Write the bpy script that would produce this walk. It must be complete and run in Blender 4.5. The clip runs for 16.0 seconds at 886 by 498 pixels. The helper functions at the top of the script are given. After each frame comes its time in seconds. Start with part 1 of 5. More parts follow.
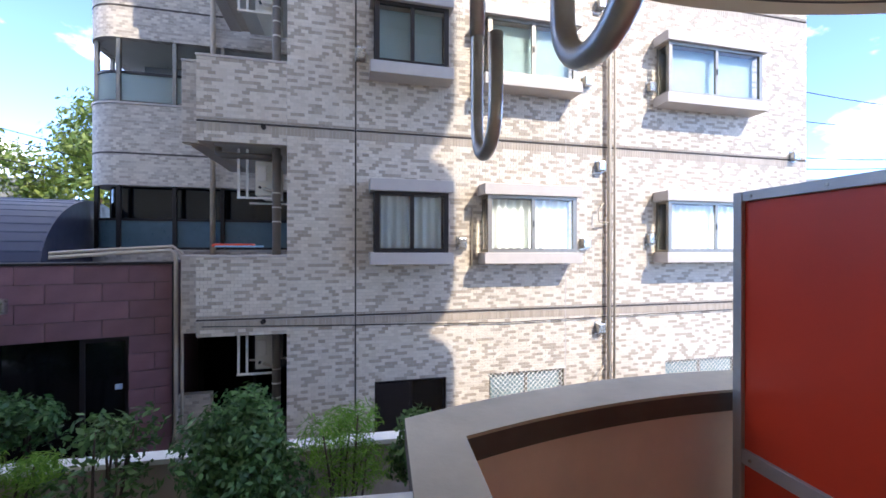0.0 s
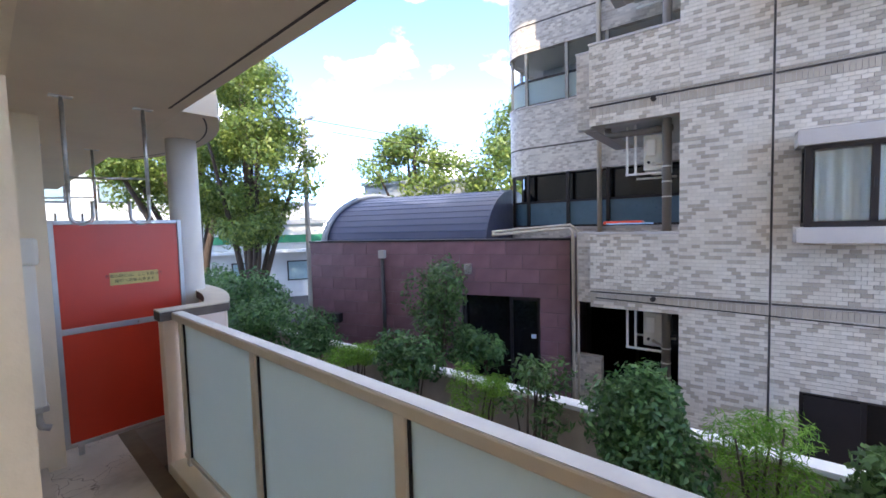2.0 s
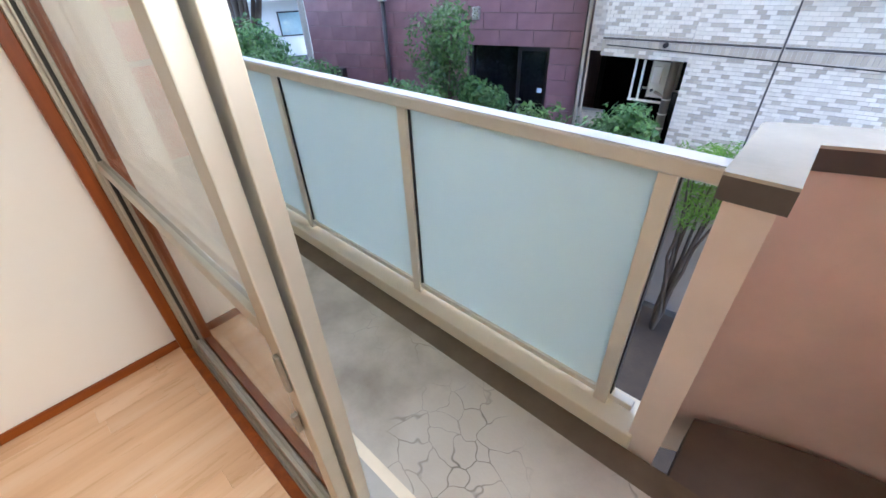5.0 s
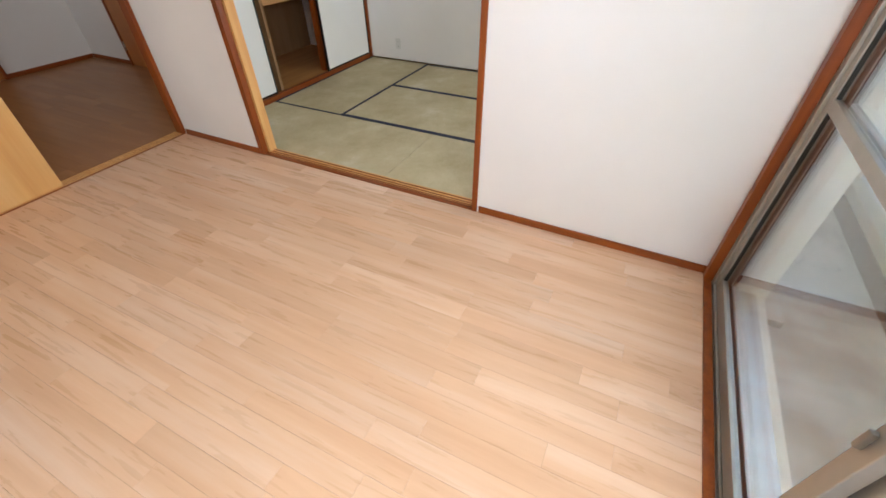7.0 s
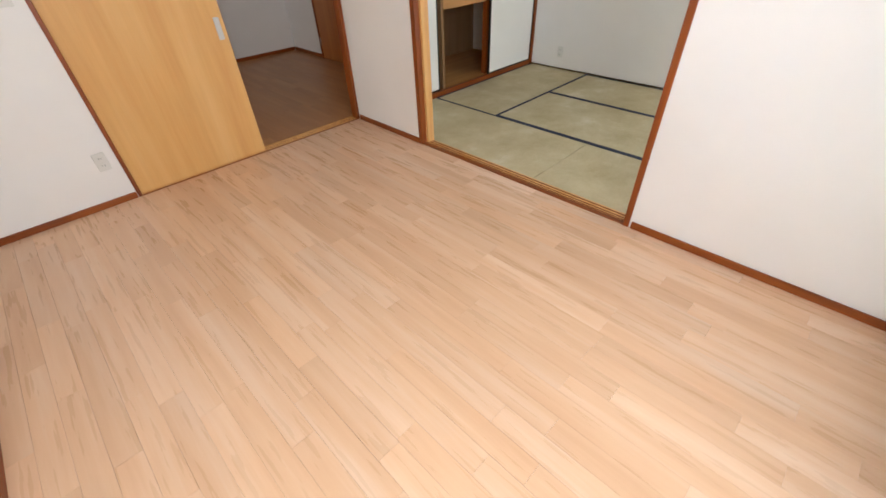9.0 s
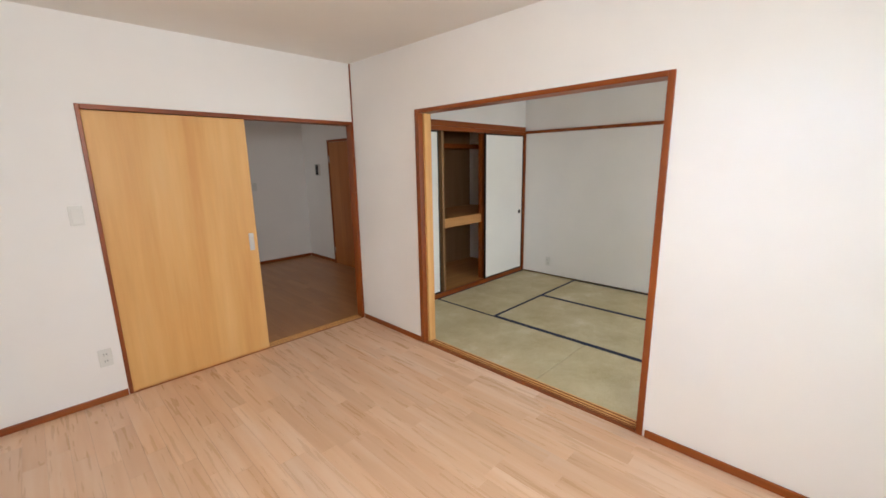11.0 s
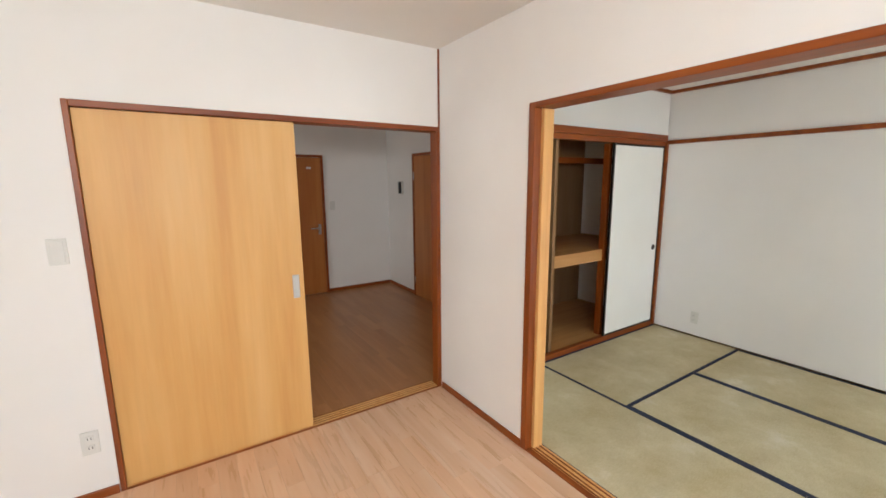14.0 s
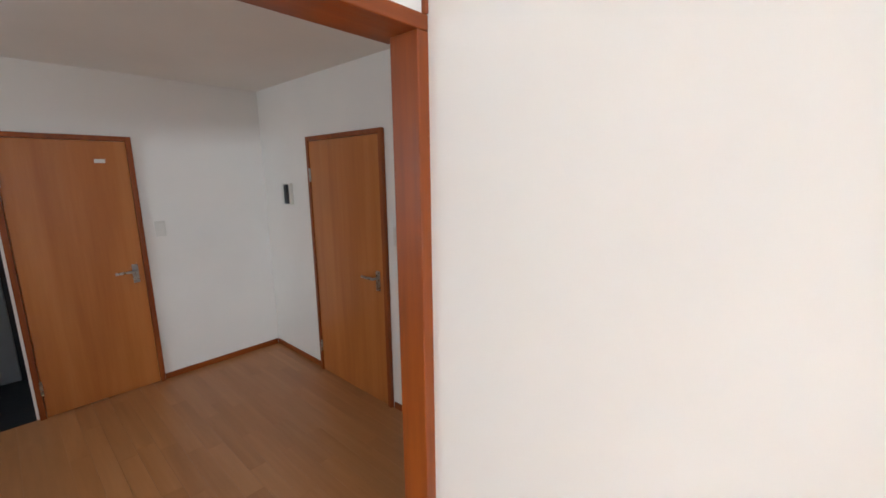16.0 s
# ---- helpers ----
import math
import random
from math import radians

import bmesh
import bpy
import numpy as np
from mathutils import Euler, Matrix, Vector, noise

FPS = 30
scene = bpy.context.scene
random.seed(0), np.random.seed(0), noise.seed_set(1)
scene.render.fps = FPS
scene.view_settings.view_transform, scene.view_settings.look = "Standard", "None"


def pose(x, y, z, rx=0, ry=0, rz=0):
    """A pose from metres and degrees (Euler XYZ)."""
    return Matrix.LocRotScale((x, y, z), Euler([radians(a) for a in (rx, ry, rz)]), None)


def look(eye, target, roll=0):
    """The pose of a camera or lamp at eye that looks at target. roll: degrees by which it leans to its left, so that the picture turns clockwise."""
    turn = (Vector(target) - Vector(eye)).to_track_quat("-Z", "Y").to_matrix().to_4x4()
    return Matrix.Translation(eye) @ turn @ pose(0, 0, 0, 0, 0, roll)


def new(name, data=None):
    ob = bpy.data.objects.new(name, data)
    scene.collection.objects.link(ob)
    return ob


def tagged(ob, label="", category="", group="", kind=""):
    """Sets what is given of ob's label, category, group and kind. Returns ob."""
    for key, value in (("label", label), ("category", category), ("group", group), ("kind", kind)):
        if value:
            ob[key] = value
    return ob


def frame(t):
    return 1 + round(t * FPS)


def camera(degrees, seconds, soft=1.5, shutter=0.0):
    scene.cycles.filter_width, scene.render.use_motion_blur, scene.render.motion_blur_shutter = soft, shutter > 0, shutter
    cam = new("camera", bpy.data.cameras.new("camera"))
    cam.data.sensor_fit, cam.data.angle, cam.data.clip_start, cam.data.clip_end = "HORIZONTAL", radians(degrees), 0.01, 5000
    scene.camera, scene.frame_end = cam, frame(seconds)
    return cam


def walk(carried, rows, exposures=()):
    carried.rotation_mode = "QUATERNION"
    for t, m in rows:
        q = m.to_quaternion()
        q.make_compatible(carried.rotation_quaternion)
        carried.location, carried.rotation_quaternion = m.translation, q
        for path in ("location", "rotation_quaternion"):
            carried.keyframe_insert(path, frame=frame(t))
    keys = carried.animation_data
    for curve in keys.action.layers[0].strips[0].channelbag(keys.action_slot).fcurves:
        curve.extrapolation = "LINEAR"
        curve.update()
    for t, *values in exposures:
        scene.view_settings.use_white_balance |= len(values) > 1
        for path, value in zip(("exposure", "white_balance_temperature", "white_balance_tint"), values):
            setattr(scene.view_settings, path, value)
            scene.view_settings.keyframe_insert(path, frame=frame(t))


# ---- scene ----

# ---------------------------------------------------------------- camera
cam = camera(95.1, 16.0, soft=1.6)

# seconds, eye, target, roll
PATH = [
    (0, (1.699, 0.314, 1.535), (1.984, 2.294, 1.532), 0.1),
    (0.5, (1.631, 0.265, 1.585), (1.354, 2.246, 1.551), -0.6),
    (1, (1.604, 0.254, 1.603), (0.836, 2.099, 1.539), -1.1),
    (1.5, (1.54, 0.233, 1.602), (0.422, 1.889, 1.517), -1.5),
    (2, (1.505, 0.2, 1.608), (0.188, 1.701, 1.492), -1.6),
    (2.5, (1.504, 0.2, 1.609), (0.124, 1.631, 1.394), -1.7),
    (3, (1.507, 0.22, 1.588), (0.178, 1.653, 1.163), -2.0),
    (3.2, (1.516, 0.221, 1.582), (0.229, 1.664, 1.068), -2.2),
    (5.3, (1.908, -0.213, 1.466), (0.761, 0.887, 0.253), -1.7),
    (5.5, (1.902, -0.277, 1.472), (0.626, 0.667, 0.255), -1.1),
    (6, (1.876, -0.461, 1.486), (0.375, -0.022, 0.24), -0.0),
    (6.5, (1.898, -0.55, 1.483), (0.36, -0.718, 0.215), 0.6),
    (7, (1.995, -0.569, 1.489), (0.631, -1.247, 0.194), -0.5),
    (7.5, (2.089, -0.64, 1.513), (0.91, -1.558, 0.184), -2.6),
    (8, (2.129, -0.681, 1.517), (1.057, -1.683, 0.158), -3.2),
    (8.2, (2.134, -0.695, 1.504), (1.08, -1.716, 0.145), -2.9),
    (10.3, (2.232, -0.671, 1.444), (0.928, -1.987, 0.69), -2.0),
    (10.5, (2.238, -0.682, 1.453), (0.893, -2.016, 0.813), -1.7),
    (11, (2.218, -0.683, 1.526), (0.827, -2.059, 1.113), -1.0),
    (11.5, (2.222, -0.682, 1.568), (0.82, -2.089, 1.335), -0.8),
    (12, (2.22, -0.667, 1.576), (0.835, -2.104, 1.454), -0.8),
    (12.5, (2.173, -0.7, 1.581), (0.844, -2.183, 1.395), -0.7),
    (13, (2.031, -0.913, 1.57), (0.781, -2.451, 1.3), -1.0),
    (13.5, (1.829, -1.219, 1.555), (0.653, -2.808, 1.251), -0.9),
    (14, (1.56, -1.588, 1.554), (0.486, -3.242, 1.22), -0.4),
    (14.5, (1.38, -2.031, 1.547), (0.311, -3.683, 1.189), -1.0),
    (15, (1.184, -2.465, 1.525), (0.080, -4.105, 1.209), -1.3),
    (15.5, (0.990, -2.905, 1.516), (-0.186, -4.497, 1.227), -0.9),
    (16, (0.610, -3.438, 1.618), (-0.847, -4.758, 1.249), -0.7),
]
walk(cam, [(t, look(eye, target, roll)) for t, eye, target, roll in PATH],
     exposures=[(0.0, 3.2, 6700, 12), (1.0, 3.2, 6700, 12), (2.0, 3.75, 7100, 11), (3.2, 4.1, 7300, 8), (5.3, 4.85, 6300, 5), (6.5, 4.8, 5800, 4), (8.0, 4.9, 5900, 4), (12.0, 4.8, 6000, 4), (14.5, 5.25, 5900, 2), (15.5, 5.5, 5600, 1), (16.0, 5.65, 5500, 1)])

# ---------------------------------------------------------------- world, sun
SUN_DIR = Vector((0.35, -0.42, 0.51)).normalized()
world = bpy.data.worlds.new("world")
scene.world = world
world.use_nodes = True
wn, wl = world.node_tree.nodes, world.node_tree.links
wn.clear()
w_out = wn.new("ShaderNodeOutputWorld")
w_bg = wn.new("ShaderNodeBackground")
w_bg.inputs["Strength"].default_value = 0.15
sky = wn.new("ShaderNodeTexSky")
sky.sky_type = "NISHITA"
sky.sun_disc = False
sky.sun_elevation = math.asin(SUN_DIR.z)
sky.sun_rotation = math.atan2(SUN_DIR.x, SUN_DIR.y)
sky.air_density, sky.dust_density, sky.ozone_density = 0.38, 0.02, 4.0
# cumulus clouds over the whole sky
w_tc = wn.new("ShaderNodeTexCoord")
w_map = wn.new("ShaderNodeMapping")
w_map.inputs["Scale"].default_value = (1.0, 1.0, 1.9)
w_map.inputs["Location"].default_value = (0.35, 0.1, 0.22)
w_n1 = wn.new("ShaderNodeTexNoise")
w_n1.inputs["Scale"].default_value, w_n1.inputs["Detail"].default_value, w_n1.inputs["Roughness"].default_value = 4.2, 8.0, 0.52
w_rmp = wn.new("ShaderNodeMapRange")
w_rmp.interpolation_type = "SMOOTHSTEP"
w_rmp.inputs["From Min"].default_value, w_rmp.inputs["From Max"].default_value = 0.535, 0.70
w_mix = wn.new("ShaderNodeMix")
w_mix.data_type = "RGBA"
w_mix.inputs["B"].default_value = (6.0, 6.1, 6.4, 1)
wl.new(w_tc.outputs["Generated"], w_map.inputs["Vector"])
wl.new(w_map.outputs["Vector"], w_n1.inputs["Vector"])
wl.new(w_n1.outputs["Fac"], w_rmp.inputs["Value"])
wl.new(w_rmp.outputs["Result"], w_mix.inputs["Factor"])
w_dim = wn.new("ShaderNodeMix")
w_dim.data_type, w_dim.blend_type = "RGBA", "MULTIPLY"
w_dim.inputs["Factor"].default_value = 1.0
w_dim.inputs["B"].default_value = (0.66, 0.68, 0.74, 1)
wl.new(sky.outputs["Color"], w_dim.inputs["A"])
wl.new(w_dim.outputs["Result"], w_mix.inputs["A"])
wl.new(w_mix.outputs["Result"], w_bg.inputs["Color"])
wl.new(w_bg.outputs["Background"], w_out.inputs["Surface"])

sun = new("sun", bpy.data.lights.new("sun", "SUN"))
sun.data.energy, sun.data.angle, sun.data.color = 0.75, radians(0.6), (1.0, 0.92, 0.80)
sun.matrix_world = look(SUN_DIR * 60, (0, 0, 0))


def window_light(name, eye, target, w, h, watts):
    """Area lamp added at a window to stand in for daylight."""
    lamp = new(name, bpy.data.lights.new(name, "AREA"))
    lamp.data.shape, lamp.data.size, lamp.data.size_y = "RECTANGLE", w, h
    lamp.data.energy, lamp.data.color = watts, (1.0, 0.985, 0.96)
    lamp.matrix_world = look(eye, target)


window_light("daylight_balcony_window", (2.02, 0.12, 1.80), (1.6, -2.6, 0.75), 1.25, 0.34, 1.8)
# fill lamp that brightens the kitchen, at an assumed window out of view
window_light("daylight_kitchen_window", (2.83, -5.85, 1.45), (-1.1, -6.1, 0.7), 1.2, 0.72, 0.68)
window_light("daylight_tatami_window", (-1.45, -0.02, 1.05), (-1.45, -2.0, 0.85), 1.85, 1.7, 0.95)


# ---------------------------------------------------------------- materials
def lin(h):
    c = [int(h[i:i + 2], 16) / 255 for i in (0, 2, 4)]
    return tuple(v / 12.92 if v <= 0.04045 else ((v + 0.055) / 1.055) ** 2.4 for v in c) + (1,)


class Mat:
    """A node material with a Principled shader and short ways to add to it."""

    def __init__(self, name, rough=0.6, metal=0.0, spec=0.5):
        self.m = bpy.data.materials.new(name)
        self.m.use_nodes = True
        self.n, self.l = self.m.node_tree.nodes, self.m.node_tree.links
        self.b = self.n["Principled BSDF"]
        self.b.inputs["Roughness"].default_value = rough
        self.b.inputs["Metallic"].default_value = metal
        self.b.inputs["Specular IOR Level"].default_value = spec
        self.tc = self.n.new("ShaderNodeTexCoord").outputs["Object"]

    def noise(self, scale, detail=4, stretch=(1, 1, 1), rough=0.55, vec=None):
        mp = self.n.new("ShaderNodeMapping")
        mp.inputs["Scale"].default_value = stretch
        self.l.new(vec or self.tc, mp.inputs["Vector"])
        t = self.n.new("ShaderNodeTexNoise")
        t.inputs["Scale"].default_value, t.inputs["Detail"].default_value = scale, detail
        t.inputs["Roughness"].default_value = rough
        self.l.new(mp.outputs["Vector"], t.inputs["Vector"])
        return t.outputs["Fac"]

    def ramp(self, fac, stops):
        r = self.n.new("ShaderNodeValToRGB")
        r.color_ramp.elements[0].position, r.color_ramp.elements[0].color = stops[0]
        r.color_ramp.elements[1].position, r.color_ramp.elements[1].color = stops[-1]
        for p, c in stops[1:-1]:
            r.color_ramp.elements.new(p).color = c
        self.l.new(fac, r.inputs["Fac"])
        return r.outputs["Color"]

    def mix(self, a, b, fac, mode="MIX"):
        x = self.n.new("ShaderNodeMix")
        x.data_type, x.blend_type = "RGBA", mode
        for sock, v in (("A", a), ("B", b), ("Factor", fac)):
            if isinstance(v, (tuple, float, int)):
                x.inputs[sock].default_value = v
            else:
                self.l.new(v, x.inputs[sock])
        return x.outputs["Result"]

    def math(self, op, a, b=0.0):
        x = self.n.new("ShaderNodeMath")
        x.operation = op
        for i, v in enumerate((a, b)):
            if isinstance(v, (float, int)):
                x.inputs[i].default_value = v
            else:
                self.l.new(v, x.inputs[i])
        return x.outputs[0]

    def color(self, c):
        if isinstance(c, tuple):
            self.b.inputs["Base Color"].default_value = c
        else:
            self.l.new(c, self.b.inputs["Base Color"])
        return self

    def rough(self, fac, lo, hi):
        r = self.n.new("ShaderNodeMapRange")
        r.inputs["To Min"].default_value, r.inputs["To Max"].default_value = lo, hi
        self.l.new(fac, r.inputs["Value"])
        self.l.new(r.outputs["Result"], self.b.inputs["Roughness"])
        return self

    def bump(self, fac, strength=0.3, dist=0.004):
        b = self.n.new("ShaderNodeBump")
        b.inputs["Strength"].default_value, b.inputs["Distance"].default_value = strength, dist
        self.l.new(fac, b.inputs["Height"])
        self.l.new(b.outputs["Normal"], self.b.inputs["Normal"])
        return self

    def rnd(self):
        return self.n.new("ShaderNodeObjectInfo").outputs["Random"]

    def island(self):
        return self.n.new("ShaderNodeNewGeometry").outputs["Random Per Island"]


def sh(c, k):
    return tuple(min(1.0, v * k) for v in c[:3]) + (1,)


def plain(name, hx, rough=0.6, metal=0.0, var=0.10, scale=6.0, bump=0.0, bscale=120.0, stretch=(1, 1, 1)):
    m = Mat(name, rough, metal)
    c = lin(hx)
    m.color(m.ramp(m.noise(scale, 5, stretch), [(0.3, sh(c, 1 - var)), (0.7, sh(c, 1 + var))]))
    m.rough(m.noise(scale * 3, 3), max(0.03, rough - 0.08), min(1, rough + 0.08))
    if bump:
        m.bump(m.noise(bscale, 4), bump, 0.003)
    return m.m


def wallpaper(name, hx):
    m = Mat(name, 0.85, 0, 0.25)
    c = lin(hx)
    base = m.ramp(m.noise(1.3, 4), [(0.3, sh(c, 0.965)), (0.7, sh(c, 1.02))])
    m.color(base)
    weave = m.noise(260, 3, (1, 1, 0.22))
    m.bump(weave, 0.28, 0.0012)
    return m.m


def wood(name, hexes, scale=1.0, rough=0.4, axis=2, rand="", spec=0.5, contrast=1.0):
    m = Mat(name, rough, 0, spec)
    st = [14.0, 14.0, 14.0]
    st[axis] = 0.9
    vec = m.tc
    if rand:
        add = m.n.new("ShaderNodeVectorMath")
        add.operation = "ADD"
        comb = m.n.new("ShaderNodeCombineXYZ")
        r = m.math("MULTIPLY", m.rnd() if rand == "object" else m.island(), 37.0)
        for k in ("X", "Y", "Z"):
            m.l.new(r, comb.inputs[k])
        m.l.new(m.tc, add.inputs[0])
        m.l.new(comb.outputs[0], add.inputs[1])
        vec = add.outputs[0]
    g1 = m.noise(1.1 * scale, 5, st, 0.6, vec)
    g2 = m.noise(5.0 * scale, 4, st, 0.5, vec)
    a, b, c = (lin(h) for h in hexes)
    col = m.ramp(g1, [(0.28, a), (0.5, b), (0.74, c)])
    col = m.mix(col, m.ramp(g2, [(0.3, sh(b, 0.82)), (0.7, sh(b, 1.12))]), 0.28 * contrast)
    if rand:
        tone = m.ramp(m.rnd() if rand == "object" else m.island(), [(0, (0.94, 0.93, 0.92, 1)), (1, (1.05, 1.05, 1.04, 1))])
        col = m.mix(col, tone, 1.0, "MULTIPLY")
    m.color(col)
    m.rough(g2, rough - 0.06, rough + 0.1)
    m.bump(g2, 0.06, 0.001)
    return m.m


def foliage(name, hexes, rough=0.45):
    m = Mat(name, rough, 0, 0.4)
    a, b, c = (lin(h) for h in hexes)
    m.color(m.mix(m.ramp(m.island(), [(0, a), (0.5, b), (1, c)]), sh(b, 0.7), m.math("MULTIPLY", m.noise(1.5, 3), 0.5)))
    tr = m.n.new("ShaderNodeBsdfTranslucent")
    m.l.new(m.ramp(m.island(), [(0, sh(b, 1.1)), (1, sh(c, 1.3))]), tr.inputs["Color"])
    ms = m.n.new("ShaderNodeMixShader")
    ms.inputs["Fac"].default_value = 0.25
    m.l.new(m.b.outputs[0], ms.inputs[1])
    m.l.new(tr.outputs[0], ms.inputs[2])
    m.l.new(ms.outputs[0], m.n["Material Output"].inputs["Surface"])
    return m.m


def glass(name, tint=(0.93, 0.97, 0.96, 1), rough=0.0):
    m = Mat(name, rough, 0, 0.5)
    m.b.inputs["Transmission Weight"].default_value = 1.0
    m.b.inputs["IOR"].default_value = 1.45
    m.color(tint)
    return m.m


def tile_mat(name, per_object, lo, hi):
    m = Mat(name, 0.5, 0, 0.4)
    r = m.rnd() if per_object else m.island()
    c = m.ramp(r, [(0.0, lin(lo)), (1.0, lin(hi))])
    grime = m.ramp(m.noise(0.9, 5, (1, 1, 0.35)), [(0.3, (0.90, 0.89, 0.88, 1)), (0.65, (1, 1, 1, 1))])
    m.color(m.mix(c, grime, 1.0, "MULTIPLY"))
    m.bump(m.noise(70, 3), 0.2, 0.003)
    return m.m


WHITE = (0.8, 0.8, 0.78, 1)
M = {}
M["wallpaper"] = wallpaper("wallpaper", "f0ece8")
M["ceil"] = wallpaper("ceiling_paper", "ece8e2")
M["trim"] = wood("trim_wood", ("662a07", "87400c", "a35613"), 1.2, 0.38, 2)
M["trim_h"] = wood("trim_wood_across", ("662a07", "87400c", "a35613"), 1.2, 0.38, 0)
M["trim_y"] = wood("trim_wood_along", ("662a07", "87400c", "a35613"), 1.2, 0.38, 1)
M["jamb"] = wood("pale_jamb_wood", ("c98c4e", "dca764", "e8bd80"), 1.2, 0.4, 2)
M["panel"] = wood("door_veneer", ("cf9753", "daa864", "e3b778"), 0.55, 0.45, 2, contrast=0.5)
M["kdoor"] = wood("kitchen_door_veneer", ("a35d28", "b26d34", "bf7d42"), 0.6, 0.3, 2, contrast=0.5)
M["plank"] = wood("floor_plank", ("d6aa86", "e1ba98", "eaccb3"), 0.6, 0.27, 1, "object", contrast=0.25)
M["plank_k"] = wood("kitchen_floor_plank", ("9c683e", "aa764a", "b78457"), 0.7, 0.3, 1, "object", contrast=0.9)
M["gap"] = plain("floor_joint", "a98363", 0.7)
M["shelf"] = wood("closet_wood", ("a8743f", "bb8850", "c99a63"), 0.8, 0.55, 0)
M["closet_in"] = wood("closet_plywood", ("7d5a36", "8f6b45", "9d7a55"), 0.6, 0.7, 2)
M["shoji_paper"] = wallpaper("fusuma_paper", "efece6")
M["black_lacquer"] = plain("black_lacquer", "1d1512", 0.35)
M["heri"] = plain("tatami_border", "1f2740", 0.7, 0, 0.15, 40)
M["alu"] = plain("anodised_aluminium", "b0aca2", 0.4, 0.6, 0.06, 9)
M["alu_dark"] = plain("aluminium_shade", "8d8880", 0.45, 0.85, 0.06, 9)
M["alu_rail"] = plain("champagne_aluminium", "ded5c5", 0.45, 0.12, 0.05, 7)
M["rubber"] = plain("black_gasket", "2a2a28", 0.7)
M["white_plastic"] = plain("white_plastic", "dedbd5", 0.4, 0, 0.02)
M["grey_plastic"] = plain("grey_plastic", "a7a39c", 0.45, 0, 0.05)
M["dark"] = plain("dark_metal", "24262c", 0.4, 0.3, 0.1)
M["steel"] = plain("stainless_steel", "b8b7b3", 0.28, 0.95, 0.05, 20)
M["galv"] = plain("galvanised_tube", "b9bcbc", 0.36, 0.7, 0.16, 30)
M["glass"] = glass("clear_glass")
M["dark_glass"] = plain("dark_window_glass", "0d1014", 0.06, 0, 0.1)
M["pale_glass"] = plain("pale_window_glass", "8ea3a6", 0.07, 0, 0.06)
M["dim_glass"] = plain("dim_frosted_glass", "4f6a78", 0.3, 0, 0.08)
M["curtain"] = plain("white_curtain", "dfe4e2", 0.9, 0, 0.05, 12, 0, 60, (6, 6, 0.3))
M["red"] = plain("red_partition_board", "c93c24", 0.38, 0, 0.06, 2.5)
M["cream_paint"] = plain("cream_masonry_paint", "e2d5bd", 0.85, 0, 0.06, 2.5, 0.5, 60)
M["stucco"] = plain("rough_stucco", "e5d9c3", 0.9, 0, 0.08, 5, 1.0, 20)
M["soffit"] = plain("painted_soffit", "ddd1bd", 0.85, 0, 0.05, 1.8, 0.2, 40)
M["pink_wall"] = plain("pink_beige_parapet_paint", "e6d4c6", 0.85, 0, 0.09, 3.0, 0.5, 35)
M["frost"] = None
M["asphalt"] = plain("asphalt", "3c3d3f", 0.9, 0, 0.15, 8, 0.4, 90)
M["soil"] = plain("planting_soil", "3a2f26", 0.95, 0, 0.25, 6, 0.8, 30)
M["garden_wall"] = plain("weathered_concrete_block", "9a8f84", 0.9, 0, 0.2, 2.2, 0.5, 30, (1, 1, 0.5))
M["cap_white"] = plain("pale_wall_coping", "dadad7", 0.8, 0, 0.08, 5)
M["vault"] = plain("slate_blue_metal_roof", "3b4157", 0.5, 0.0, 0.1, 2, 0, 60, (0.3, 3, 3))
M["bay_trim"] = plain("grey_lilac_bay_panel", "b9b1ab", 0.5, 0, 0.04)
M["frame_dark"] = plain("bronze_window_frame", "2e2a2b", 0.4, 0.4, 0.08)
M["pipe"] = plain("painted_drain_pipe", "b9ac9a", 0.5, 0, 0.06)
M["pipe_dark"] = plain("grey_brown_drain_pipe", "6f675f", 0.5, 0, 0.08)
M["ac_white"] = plain("off_white_sheet_metal", "d8d6cd", 0.45, 0, 0.04)
M["joint"] = plain("dark_sealant", "4b4542", 0.8)
M["mortar"] = plain("pale_mortar", "bdb4a9", 0.9, 0, 0.08, 20)
M["tile"] = tile_mat("pale_facade_tile", True, "cfc5b6", "ddd4c6")
M["tile_dark"] = tile_mat("grey_facade_tile", True, "a99d8e", "b8ac9d")
M["tile_rest"] = tile_mat("pale_facade_tile_field", False, "cfc5b6", "ddd4c6")
M["tile_rest_dark"] = tile_mat("grey_facade_tile_field", False, "a99d8e", "b8ac9d")
M["bark"] = plain("bark", "4a3d33", 0.9, 0, 0.25, 12, 0.8, 30, (1, 1, 0.2))
M["leaf_dark"] = foliage("camellia_leaf", ("24421f", "3d6433", "65894f"))
M["leaf_mid"] = foliage("shrub_leaf", ("28421f", "41602f", "62824a"))
M["leaf_bright"] = foliage("pine_needle", ("41691f", "63902f", "8ab048"))
M["leaf_tree"] = foliage("zelkova_leaf", ("3c5220", "5e7531", "949f50"))
M["concrete"] = plain("grey_concrete", "9b958c", 0.9, 0, 0.1, 3, 0.4, 50)
M["far_wall"] = plain("far_pale_wall", "c9c7c2", 0.85, 0, 0.08, 1)
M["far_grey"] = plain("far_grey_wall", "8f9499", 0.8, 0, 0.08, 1)


